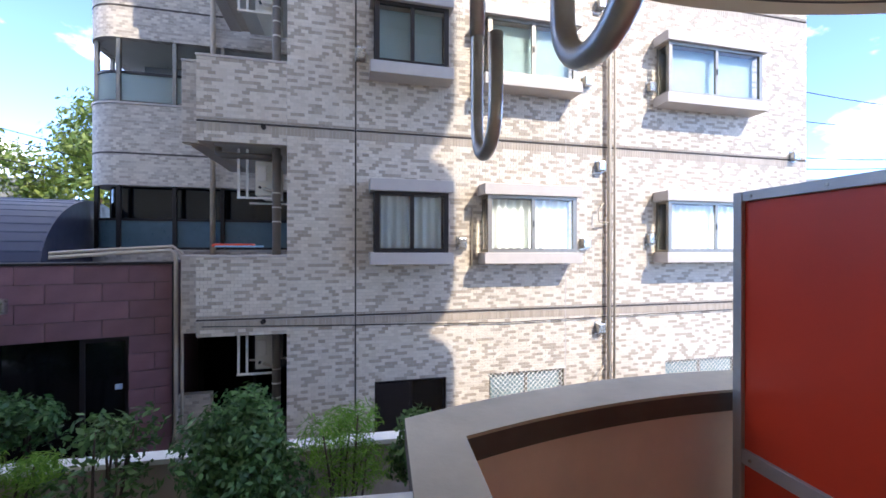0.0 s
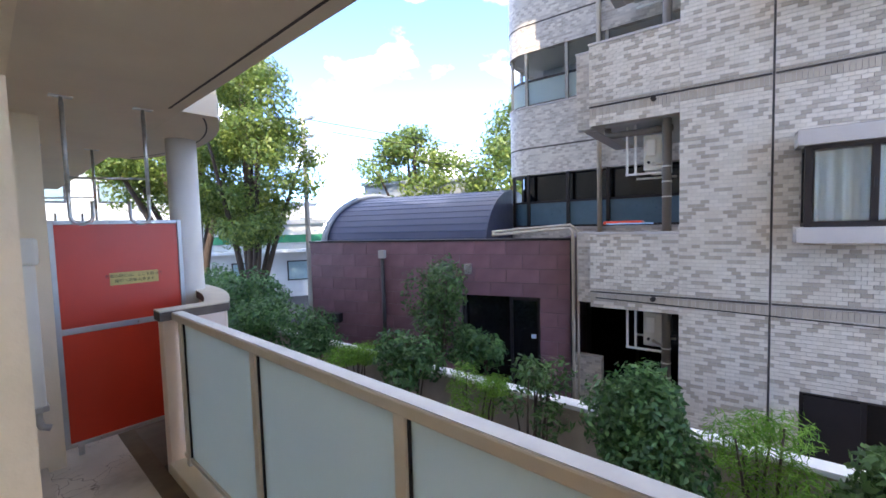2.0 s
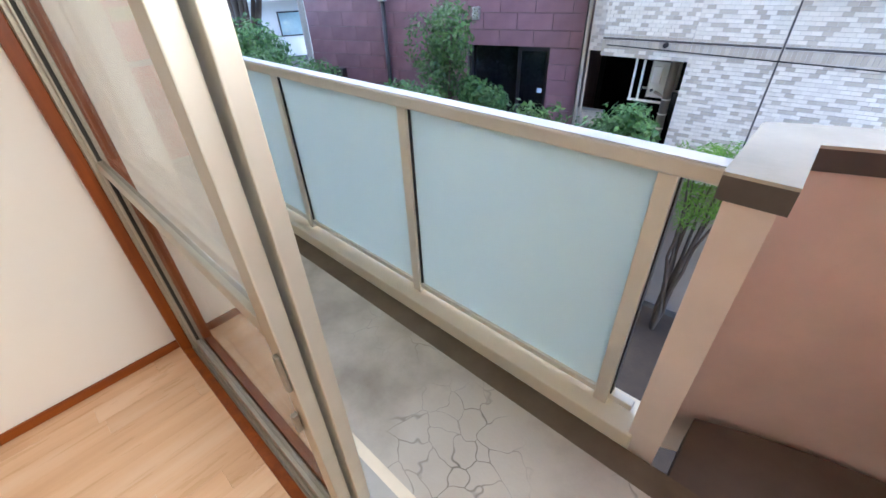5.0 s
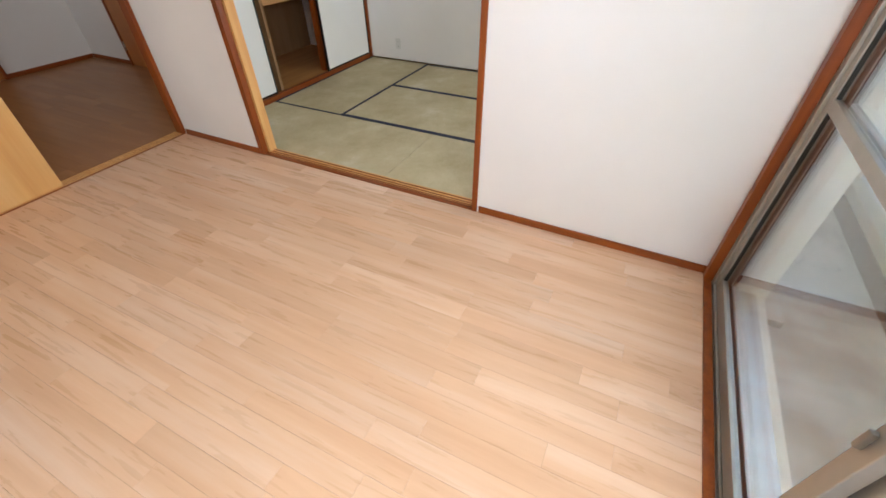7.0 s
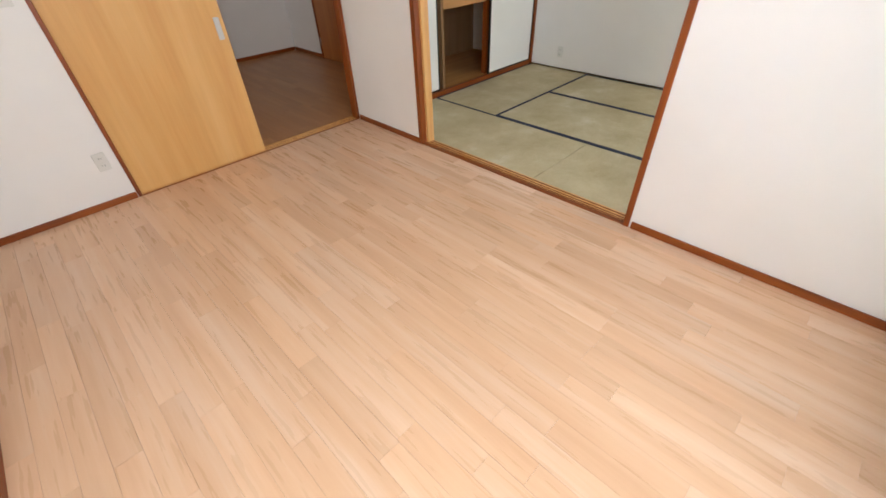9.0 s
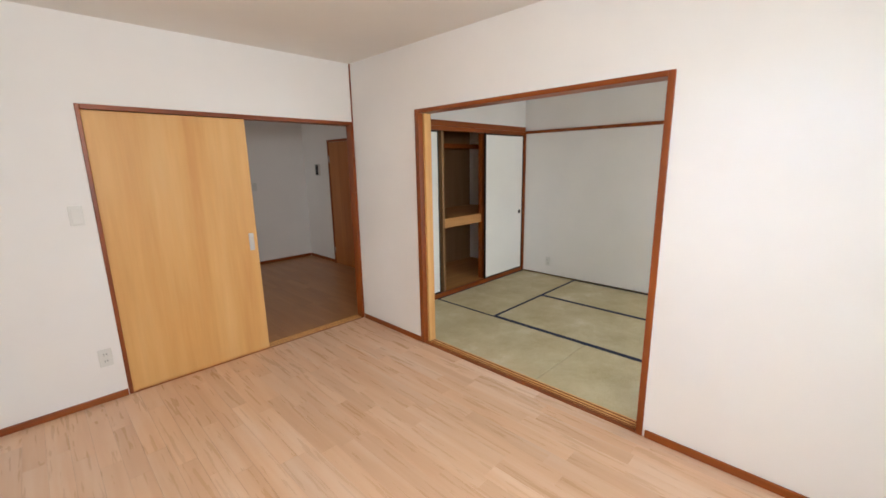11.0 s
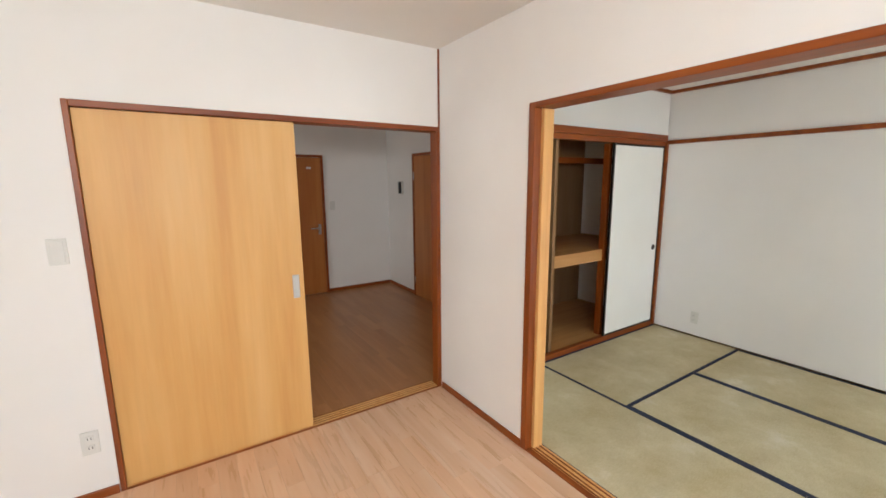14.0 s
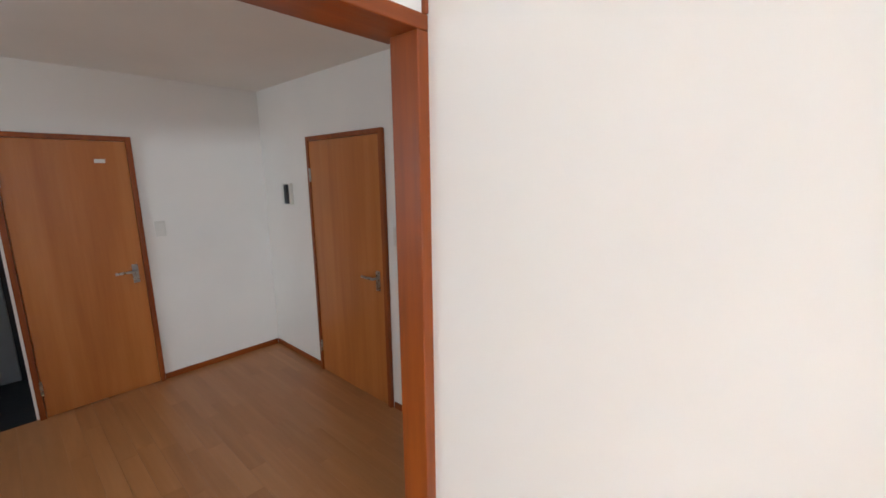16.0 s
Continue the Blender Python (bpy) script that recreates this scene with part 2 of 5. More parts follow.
def frosted():
    m = Mat("frosted_glass", 0.35, 0, 0.4)
    c = m.ramp(m.noise(2.2, 4), [(0.3, lin("c2cecb")), (0.7, lin("cfd9d6"))])
    m.color(c)
    m.bump(m.noise(600, 2), 0.15, 0.0006)
    tr = m.n.new("ShaderNodeBsdfTranslucent")
    tr.inputs["Color"].default_value = (0.82, 0.87, 0.82, 1)
    rf = m.n.new("ShaderNodeBsdfRefraction")
    rf.inputs["Color"].default_value = (0.80, 0.88, 0.84, 1)
    rf.inputs["Roughness"].default_value, rf.inputs["IOR"].default_value = 0.75, 1.2
    prev = m.b.outputs[0]
    for node, fac in ((tr, 0.55), (rf, 0.32)):
        ms = m.n.new("ShaderNodeMixShader")
        ms.inputs["Fac"].default_value = fac
        m.l.new(prev, ms.inputs[1])
        m.l.new(node.outputs[0], ms.inputs[2])
        prev = ms.outputs[0]
    m.l.new(prev, m.n["Material Output"].inputs["Surface"])
    return m.m


def floor_concrete():
    m = Mat("cracked_balcony_concrete", 0.85, 0, 0.3)
    base = m.ramp(m.noise(1.7, 6), [(0.25, lin("93897b")), (0.5, lin("c6bdae")), (0.75, lin("d3cbbd"))])
    v = m.n.new("ShaderNodeTexVoronoi")
    v.feature = "DISTANCE_TO_EDGE"
    v.inputs["Scale"].default_value = 7.0
    warp = m.n.new("ShaderNodeVectorMath")
    warp.operation = "ADD"
    nz = m.n.new("ShaderNodeTexNoise")
    nz.inputs["Scale"].default_value = 5.0
    sc = m.n.new("ShaderNodeVectorMath")
    sc.operation = "SCALE"
    sc.inputs["Scale"].default_value = 0.22
    m.l.new(m.tc, nz.inputs["Vector"])
    m.l.new(nz.outputs["Color"], sc.inputs[0])
    m.l.new(m.tc, warp.inputs[0])
    m.l.new(sc.outputs[0], warp.inputs[1])
    m.l.new(warp.outputs[0], v.inputs["Vector"])
    crack = m.ramp(v.outputs["Distance"], [(0.0, (1, 1, 1, 1)), (0.022, (0, 0, 0, 1))])
    patch = m.ramp(m.noise(0.9, 3), [(0.44, (0, 0, 0, 1)), (0.56, (1, 1, 1, 1))])
    amount = m.mix((0, 0, 0, 1), crack, patch)
    m.color(m.mix(base, lin("5f574d"), amount))
    m.bump(m.math("SUBTRACT", m.noise(60, 4), amount), 0.35, 0.004)
    return m.m


def tatami():
    m = Mat("tatami_straw", 0.75, 0, 0.25)
    stain = m.noise(2.4, 7, (1, 1, 1), 0.66)
    c = m.ramp(stain, [(0.34, lin("b5a67e")), (0.5, lin("c5b894")), (0.6, lin("cfc4a2")), (0.7, lin("e0d8c4"))])
    weave = m.noise(420, 2, (0.1, 1, 1))
    m.color(m.mix(c, m.ramp(weave, [(0.3, lin("a99a74")), (0.7, lin("d8cbab"))]), 0.3))
    m.bump(weave, 0.35, 0.0015)
    return m.m


def purple_panel():
    m = Mat("plum_stone_panel", 0.45, 0, 0.5)
    c = m.ramp(m.noise(3, 5), [(0.3, lin("6b4c52")), (0.7, lin("7b5b61"))])
    tone = m.ramp(m.island(), [(0, (0.9, 0.9, 0.9, 1)), (1, (1.1, 1.1, 1.12, 1))])
    m.color(m.mix(c, tone, 1.0, "MULTIPLY"))
    return m.m


M["frost"] = frosted()
M["balcony_floor"] = floor_concrete()
M["tatami"] = tatami()
M["purple"] = purple_panel()


def band_tiles():
    m = Mat("tiled_band", 0.5, 0, 0.4)
    br = m.n.new("ShaderNodeTexBrick")
    br.offset, br.squash = 0.5, 1.0
    for k, v in (("Scale", 1.0), ("Mortar Size", 0.0025), ("Brick Width", 0.100), ("Row Height", 0.050)):
        br.inputs[k].default_value = v
    br.inputs["Color1"].default_value, br.inputs["Color2"].default_value, br.inputs["Mortar"].default_value = lin("a39a91"), lin("d0c8bd"), lin("c2baaf")
    sep = m.n.new("ShaderNodeSeparateXYZ")
    m.l.new(m.tc, sep.inputs[0])
    comb = m.n.new("ShaderNodeCombineXYZ")
    m.l.new(m.math("SUBTRACT", sep.outputs["X"], sep.outputs["Y"]), comb.inputs["X"])
    m.l.new(sep.outputs["Z"], comb.inputs["Y"])
    m.l.new(comb.outputs[0], br.inputs["Vector"])
    m.color(br.outputs["Color"])
    return m.m


M["tile_band"] = band_tiles()
M["vault_seam"] = plain("roof_seam", "2f3950", 0.5, 0.2)
M["white_paint"] = plain("white_column_paint", "d8d5cd", 0.7, 0, 0.05, 3, 0.3, 60)
M["sign_bg"] = plain("sign_beige", "c9b46a", 0.5)


def purple_obj():
    m = Mat("plum_stone_panel_face", 0.42, 0, 0.5)
    c = m.ramp(m.noise(3, 5), [(0.3, lin("6b4c52")), (0.7, lin("7b5b61"))])
    tone = m.ramp(m.rnd(), [(0, (0.88, 0.88, 0.88, 1)), (1, (1.12, 1.1, 1.12, 1))])
    m.color(m.mix(c, tone, 1.0, "MULTIPLY"))
    return m.m


M["purple_obj"] = purple_obj()


# ---------------------------------------------------------------- building helpers
def box(bm, x0, x1, y0, y1, z0, z1, bevel=0.0):
    """Adds a box to bm, with softened edges where bevel is given."""
    vs = [bm.verts.new((x, y, z)) for z in (z0, z1) for x, y in ((x0, y0), (x1, y0), (x1, y1), (x0, y1))]
    fs = [bm.faces.new([vs[i] for i in q]) for q in ((3, 2, 1, 0), (4, 5, 6, 7), (0, 1, 5, 4), (1, 2, 6, 5), (2, 3, 7, 6), (3, 0, 4, 7))]
    if bevel:
        bmesh.ops.bevel(bm, geom=list({e for f in fs for e in f.edges}), offset=bevel, segments=2, affect="EDGES", profile=0.5)
    return bm


def boxes(*rows, bevel=0.0):
    bm = bmesh.new()
    for r in rows:
        box(bm, *r, bevel=bevel)
    return bm


def tube(path, radius, sides=12, bm=None, closed_ends=True):
    """A round tube along a list of points."""
    bm = bm or bmesh.new()
    pts = [Vector(p) for p in path]
    rings, up = [], None
    for i, p in enumerate(pts):
        d = (pts[min(i + 1, len(pts) - 1)] - pts[max(i - 1, 0)]).normalized()
        if up is None:
            up = Vector((0, 0, 1)) if abs(d.z) < 0.9 else Vector((1, 0, 0))
        side = d.cross(up).normalized()
        up = side.cross(d).normalized()
        rad = radius[i] if isinstance(radius, (list, tuple)) else radius
        rings.append([bm.verts.new(p + (side * math.cos(a) + up * math.sin(a)) * rad)
                      for a in (2 * math.pi * k / sides for k in range(sides))])
    for r0, r1 in zip(rings, rings[1:]):
        for k in range(sides):
            f = bm.faces.new((r0[k], r0[(k + 1) % sides], r1[(k + 1) % sides], r1[k]))
            f.smooth = True
    if closed_ends:
        bm.faces.new(rings[0][::-1])
        bm.faces.new(rings[-1])
    return bm


def disc(bm, x, y, z0, z1, r0, r1=None, sides=24):
    return tube([(x, y, z0), (x, y, z1)], [r0, r0 if r1 is None else r1], sides, bm)


def extrude_plan(outline, z0, z1, bm=None):
    """A prism over a plan outline given counter-clockwise."""
    bm = bm or bmesh.new()
    lo = [bm.verts.new((x, y, z0)) for x, y in outline]
    hi = [bm.verts.new((x, y, z1)) for x, y in outline]
    bm.faces.new(lo[::-1])
    bm.faces.new(hi)
    n = len(lo)
    for i in range(n):
        bm.faces.new((lo[i], lo[(i + 1) % n], hi[(i + 1) % n], hi[i]))
    return bm


def strip_plan(inner, outer, z0, z1, bm=None):
    """A wall between two plan lines of as many points."""
    return extrude_plan(list(outer) + list(inner)[::-1], z0, z1, bm)


def mesh_of(name, bm, material, smooth=False):
    bmesh.ops.recalc_face_normals(bm, faces=bm.faces)
    me = bpy.data.meshes.new(name)
    bm.to_mesh(me)
    bm.free()
    me.materials.append(material)
    if smooth:
        for p in me.polygons:
            p.use_smooth = True
    return me


def part(name, bm, material, parent, label="", smooth=False):
    ob = new(name, mesh_of(name, bm, material, smooth))
    ob.parent = parent
    return tagged(ob, label)


def thing(name, label, category, group="", kind="", at=None):
    ob = new(name)
    ob.empty_display_size = 0.1
    if at is not None:
        ob.matrix_world = at
    return tagged(ob, label, category, group, kind)


def solid(name, bm, material, label, category, group="", kind="", smooth=False):
    return tagged(new(name, mesh_of(name, bm, material, smooth)), label, category, group, kind)


def setting(name, bm, material, label, category="structure"):
    return solid(name, bm, material, label, category, kind="structure")


def piece(name, mesh, parent, m):
    ob = new(name, mesh)
    ob.parent = parent
    ob.matrix_local = m
    return ob


# ================================================================ THE FLAT
H_CEIL, H_DOOR, H_SLIDE = 2.42, 1.916, 1.886
# --- living room, 2.85 x 4.03 m
setting("wall_west_north", boxes((-0.10, 0.0, -1.325, 0.0, 0, H_CEIL)), M["wallpaper"], "white textured wallpaper wall beside the balcony window", "wall")
setting("wall_west_south", boxes((-0.10, 0.0, -4.09, -3.125, 0, H_CEIL)), M["wallpaper"], "white textured wallpaper wall between two doorways", "wall")
setting("wall_west_lintel", boxes((-0.10, 0.0, -3.125, -1.325, H_DOOR, H_CEIL)), M["wallpaper"], "white wallpaper wall above the tatami room opening", "wall")
setting("wall_east", boxes((2.85, 2.95, -7.3, 0.0, 0, H_CEIL)), M["wallpaper"], "white textured wallpaper wall", "wall")
setting("wall_south_east", boxes((1.945, 2.85, -4.13, -4.03, 0, H_CEIL)), M["wallpaper"], "white wallpaper wall with switch and socket", "wall")
setting("wall_south_lintel", boxes((0.0, 1.945, -4.13, -4.03, H_SLIDE + 0.03, H_CEIL)), M["wallpaper"], "white wallpaper wall above the sliding door", "wall")
WIN_X0, WIN_X1, WIN_TOP = 0.055, 2.70, 2.0
setting("wall_north", boxes((0.0, WIN_X0, 0.0, 0.265, -0.25, H_CEIL), (WIN_X1, 2.95, 0.0, 0.265, -0.25, H_CEIL), (WIN_X0, WIN_X1, 0.0, 0.265, WIN_TOP, H_CEIL),
                            (WIN_X0, WIN_X1, 0.0, 0.265, -0.25, -0.03)), M["stucco"], "rough cream stucco wall round the balcony window", "wall")
setting("wall_north_lining", boxes((0.001, WIN_X0, -0.012, -0.001, 0, H_CEIL - 0.002), (WIN_X1, 2.849, -0.012, -0.001, 0, H_CEIL - 0.002),
                                   (WIN_X0, WIN_X1, -0.012, -0.001, WIN_TOP, H_CEIL - 0.002)), M["wallpaper"], "white wallpaper round the balcony window", "wall")
setting("ceiling", boxes((-0.1, 2.95, -4.13, 0.0, H_CEIL, H_CEIL + 0.1)), M["ceil"], "pale papered flat ceiling", "ceiling")

floor_room = thing("floor", "pale orange-brown laminate strip floor", "floor", kind="structure")
part("floor_base", boxes((0.0, 2.85, -4.03, 0.0, -0.1, -0.004)), M["gap"], floor_room)

# skirtings and door casings
def skirting(name, x0, x1, y0, y1, mat):
    setting(name, boxes((x0, x1, y0, y1, 0, 0.047), bevel=0.004), mat, "dark red-brown wooden skirting board", "baseboard")

skirting("baseboard_west_north", 0.0005, 0.012, -1.305, -0.02, M["trim_y"])
skirting("baseboard_west_south", 0.0005, 0.012, -4.0, -3.16, M["trim_y"])
skirting("baseboard_south", 1.948, 2.849, -4.0295, -4.018, M["trim_h"])
skirting("baseboard_east", 2.838, 2.8495, -4.017, -0.02, M["trim_y"])

casing = thing("trim_tatami_opening", "dark red-brown wooden casing round the tatami room opening", "door casing", kind="structure")
part("jamb", boxes((-0.112, 0.010, -1.352, -1.318, 0, H_DOOR + 0.024), bevel=0.003), M["trim"], casing)
part("jamb", boxes((-0.04, 0.010, -3.158, -3.116, 0, H_DOOR + 0.024), bevel=0.003), M["trim"], casing)
part("jamb_inner", boxes((-0.112, -0.041, -3.150, -3.098, 0, H_DOOR - 0.005), bevel=0.003), M["jamb"], casing, "pale wooden door stop")
part("head", boxes((-0.112, 0.010, -3.116, -1.352, H_DOOR - 0.004, H_DOOR + 0.024), bevel=0.003), M["trim_y"], casing)
part("sill_board", boxes((-0.03, 0.004, -3.125, -1.352, -0.02, 0.006)), M["trim_y"], casing)
part("track_board", boxes((-0.112, -0.03, -3.125, -1.352, -0.02, 0.004)), M["jamb"], casing, "pale wooden sliding track")
for gx in (-0.095, -0.066, -0.044):
    part("groove", boxes((gx, gx + 0.008, -3.12, -1.353, 0.0, 0.0065)), M["trim_y"], casing, "dark groove strip")

casing2 = thing("trim_sliding_door", "dark red-brown wooden casing round the sliding door", "door casing", kind="structure")
part("jamb", boxes((1.921, 1.945, -4.14, -4.022, 0, H_SLIDE + 0.03), bevel=0.003), M["trim"], casing2)
part("jamb", boxes((-0.001, 0.030, -4.102, -4.022, 0, H_SLIDE), bevel=0.003), M["trim"], casing2)
part("corner_strip", boxes((0.0005, 0.011, -4.0295, -4.019, H_SLIDE + 0.03, H_CEIL - 0.001), bevel=0.002), M["trim"], casing2)
part("head", boxes((-0.001, 1.921, -4.14, -4.022, H_SLIDE, H_SLIDE + 0.03), bevel=0.003), M["trim_h"], casing2)
part("threshold", boxes((0.030, 1.921, -4.14, -4.022, -0.02, 0.003)), M["trim_h"], casing2)
for gy in (-4.125, -4.10, -4.075, -4.05):
    part("rail", boxes((0.030, 1.921, gy, gy + 0.011, 0.0, 0.007)), M["jamb"], casing2, "pale track rail")

M["pull"] = plain("grey_white_plate", "c9c7c3", 0.35, 0.2, 0.03)


def sliding_panel(y0, x0, x1):
    door = thing("sliding_door", "honey-coloured veneered sliding door, half open, in its casing", "door", kind="structure")
    part("panel", boxes((x0, x1, y0, y0 + 0.03, 0.008, H_SLIDE - 0.003), bevel=0.003), M["panel"], door)
    pull = part("pull", boxes((x0 + 0.028, x0 + 0.066, y0 + 0.0305, y0 + 0.034, 0.865, 1.005), bevel=0.004), M["pull"], door, "grey-white recessed finger pull")
    part("recess", boxes((x0 + 0.035, x0 + 0.059, y0 + 0.0335, y0 + 0.036, 0.876, 0.994)), M["pull"], pull)
    return door

sliding_panel(-4.072, 0.968, 1.920)

# --- balcony window: two sashes pushed to one side
win = thing("window_1", "aluminium balcony sliding window with both sashes pushed aside", "window", kind="structure")
part("window_frame", boxes((WIN_X0, WIN_X0 + 0.035, 0.015, 0.135, -0.01, WIN_TOP), (WIN_X1 - 0.035, WIN_X1, 0.015, 0.135, -0.01, WIN_TOP),
                           (WIN_X0 + 0.035, WIN_X1 - 0.035, 0.015, 0.135, WIN_TOP - 0.035, WIN_TOP), bevel=0.003), M["alu"], win)
part("window_sill", boxes((WIN_X0, WIN_X1, 0.01, 0.22, -0.03, -0.012), (WIN_X0, WIN_X1, 0.018, 0.026, -0.012, 0.012), (WIN_X0, WIN_X1, 0.058, 0.064, -0.012, 0.012),
                          (WIN_X0, WIN_X1, 0.098, 0.104, -0.012, 0.006)), M["alu"], win)
part("inner_casing", boxes((0.013, WIN_X0 + 0.004, -0.028, 0.014, 0, WIN_TOP + 0.03), (WIN_X1 - 0.004, WIN_X1 + 0.03, -0.028, 0.014, 0, WIN_TOP + 0.03),
                           (WIN_X0 + 0.004, WIN_X1 - 0.004, -0.028, 0.014, WIN_TOP, WIN_TOP + 0.03), (WIN_X0 + 0.004, WIN_X1 - 0.004, -0.028, 0.009, -0.02, 0.010), bevel=0.003), M["trim"], win, "dark red-brown wooden window casing")

def sash(x0, x1, y, z0, z1):
    s = part("sash", boxes((x0, x0 + 0.045, y, y + 0.03, z0, z1), (x1 - 0.055, x1, y, y + 0.034, z0, z1), (x0 + 0.045, x1 - 0.055, y, y + 0.03, z0, z0 + 0.075),
                           (x0 + 0.045, x1 - 0.055, y, y + 0.03, z1 - 0.05, z1), (x0 + 0.045, x1 - 0.055, y, y + 0.03, 0.92, 0.965), bevel=0.003), M["alu"], win)
    for a, b in ((z0 + 0.07, 0.925), (0.96, z1 - 0.045)):
        p = part("pane", boxes((x0 + 0.04, x1 - 0.05, y + 0.012, y + 0.017, a, b)), M["glass"], s)
        p.visible_shadow = False
    part("gasket", boxes((x0 + 0.0445, x0 + 0.051, y + 0.006, y + 0.024, z0 + 0.075, z1 - 0.05), (x1 - 0.061, x1 - 0.0545, y + 0.006, y + 0.024, z0 + 0.075, z1 - 0.05)), M["rubber"], s)
    return s

s_in = sash(WIN_X0 + 0.03, 1.335, 0.028, 0.010, WIN_TOP - 0.03)
s_out = sash(WIN_X0 + 0.05, 1.36, 0.070, 0.008, WIN_TOP - 0.03)
part("finger_pull", boxes((1.31, 1.327, 0.018, 0.0285, 0.80, 0.90), bevel=0.003), M["alu_dark"], s_in)
part("latch", boxes((1.288, 1.302, 0.012, 0.0275, 0.64, 0.70), bevel=0.003), M["alu_dark"], s_in)

# --- small fittings
def wall_plate(name, label, category, m, w, h, kind):
    t = thing(name, label, category, at=m)
    part("plate", boxes((-w / 2, w / 2, 0.0, 0.008, -h / 2, h / 2), bevel=0.003), M["white_plastic"], t)
    if kind == "switch":
        part("rocker", boxes((-w / 2 + 0.012, w / 2 - 0.012, 0.0075, 0.013, -h / 2 + 0.012, h / 2 - 0.012), bevel=0.002), M["white_plastic"], t)
    else:
        for dz in (-0.024, 0.024):
            o = part("outlet", boxes((-0.016, 0.016, 0.0075, 0.0105, dz - 0.014, dz + 0.014), bevel=0.002), M["white_plastic"], t)
            part("slots", boxes((-0.008, -0.005, 0.0100, 0.0108, dz - 0.006, dz + 0.006), (0.005, 0.008, 0.0100, 0.0108, dz - 0.006, dz + 0.006)), M["rubber"], o)
    return t

wall_plate("light_switch", "white plastic wide rocker light switch on the wall", "switch", pose(2.033, -4.03, 1.25), 0.07, 0.12, "switch")
wall_plate("wall_socket", "white plastic double wall socket above the skirting", "socket", pose(2.031, -4.03, 0.306), 0.07, 0.12, "socket")
wall_plate("wall_socket", "white plastic wall socket low on the tatami room wall", "socket", pose(-2.67, -3.48, 0.18, 0, 0, -90), 0.07, 0.12, "socket")

det = thing("smoke_detector", "round white smoke detector on the ceiling", "smoke detector", at=pose(1.37, -2.895, H_CEIL))
part("base", disc(None, 0, 0, -0.012, 0, 0.056, 0.058), M["white_plastic"], det)
part("body", disc(None, 0, 0, -0.040, -0.012, 0.034, 0.050), M["white_plastic"], det)
part("vent_ring", disc(None, 0, 0, -0.030, -0.024, 0.0465, 0.0475), M["grey_plastic"], det)
ros = thing("ceiling_rosette", "white round ceiling light socket with two metal hooks", "light socket", at=pose(1.40, -2.14, H_CEIL))
part("base", disc(None, 0, 0, -0.012, 0, 0.058, 0.06), M["white_plastic"], ros)
part("body", disc(None, 0, 0, -0.036, -0.012, 0.040, 0.044), M["white_plastic"], ros)
for a in (-0.062, 0.062):
    part("hook", boxes((a - 0.007, a + 0.007, -0.005, 0.005, -0.022, 0.0), bevel=0.002), M["steel"], ros)

# ---------------------------------------------------------------- tatami room
TX0, TY0, TY1, TCEIL = -2.67, -3.90, -0.30, 2.415
setting("wall_tatami_west", boxes((-2.95, TX0, -5.0, TY1, 0, TCEIL)), M["wallpaper"], "white papered wall of the tatami room", "wall")
setting("wall_tatami_north", boxes((-2.95, -2.45, TY1, 0.265, -0.25, TCEIL), (-0.45, 0.0, TY1 + 0.3, 0.265, -0.25, TCEIL), (-0.45, -0.1, TY1, TY1 + 0.3, 0, TCEIL),
                                   (-2.45, -0.45, TY1, 0.265, 1.95, TCEIL)), M["stucco"], "cream stucco wall round the tatami room window", "wall")
setting("wall_tatami_upper", boxes((TX0, -0.1, TY0 - 0.06, TY0, 1.985, TCEIL)), M["wallpaper"], "white wallpaper above the closet", "wall")
setting("wall_closet_back", boxes((TX0, -1.1, -4.95, -4.90, 0, TCEIL)), M["closet_in"], "plywood closet back wall", "wall")
setting("wall_closet_side", boxes((-1.135, -1.1, -4.90, -3.96, 0, TCEIL)), M["closet_in"], "plywood closet side wall", "wall")
setting("ceiling_tatami", boxes((-2.95, -0.1, -5.0, 0.24, TCEIL, TCEIL + 0.06)), M["ceil"], "white tatami room ceiling", "ceiling")
setting("floor_tatami_base", boxes((-2.95, -0.112, -5.0, 0.24, -0.1, -0.045)), M["closet_in"], "wooden subfloor under the mats", "floor")
setting("floor_closet", boxes((TX0, -1.135, -4.90, TY0 - 0.05, -0.045, 0.03)), M["shelf"], "wooden closet floor", "floor")

twin = thing("window_2", "aluminium sliding window of the tatami room", "window", kind="structure")
part("window_frame", boxes((-2.45, -2.41, -0.02, 0.1, -0.03, 1.95), (-0.49, -0.45, -0.02, 0.1, -0.03, 1.95), (-2.41, -0.49, -0.02, 0.1, 1.91, 1.95), (-2.41, -0.49, -0.02, 0.1, -0.03, 0.02),
                           (-1.48, -1.42, 0.02, 0.06, 0.02, 1.91), bevel=0.003), M["alu"], twin)
for a, b in ((-2.41, -1.48), (-1.42, -0.49)):
    p = part("pane", boxes((a, b, 0.035, 0.040, 0.02, 1.91)), M["glass"], twin)
    p.visible_shadow = False

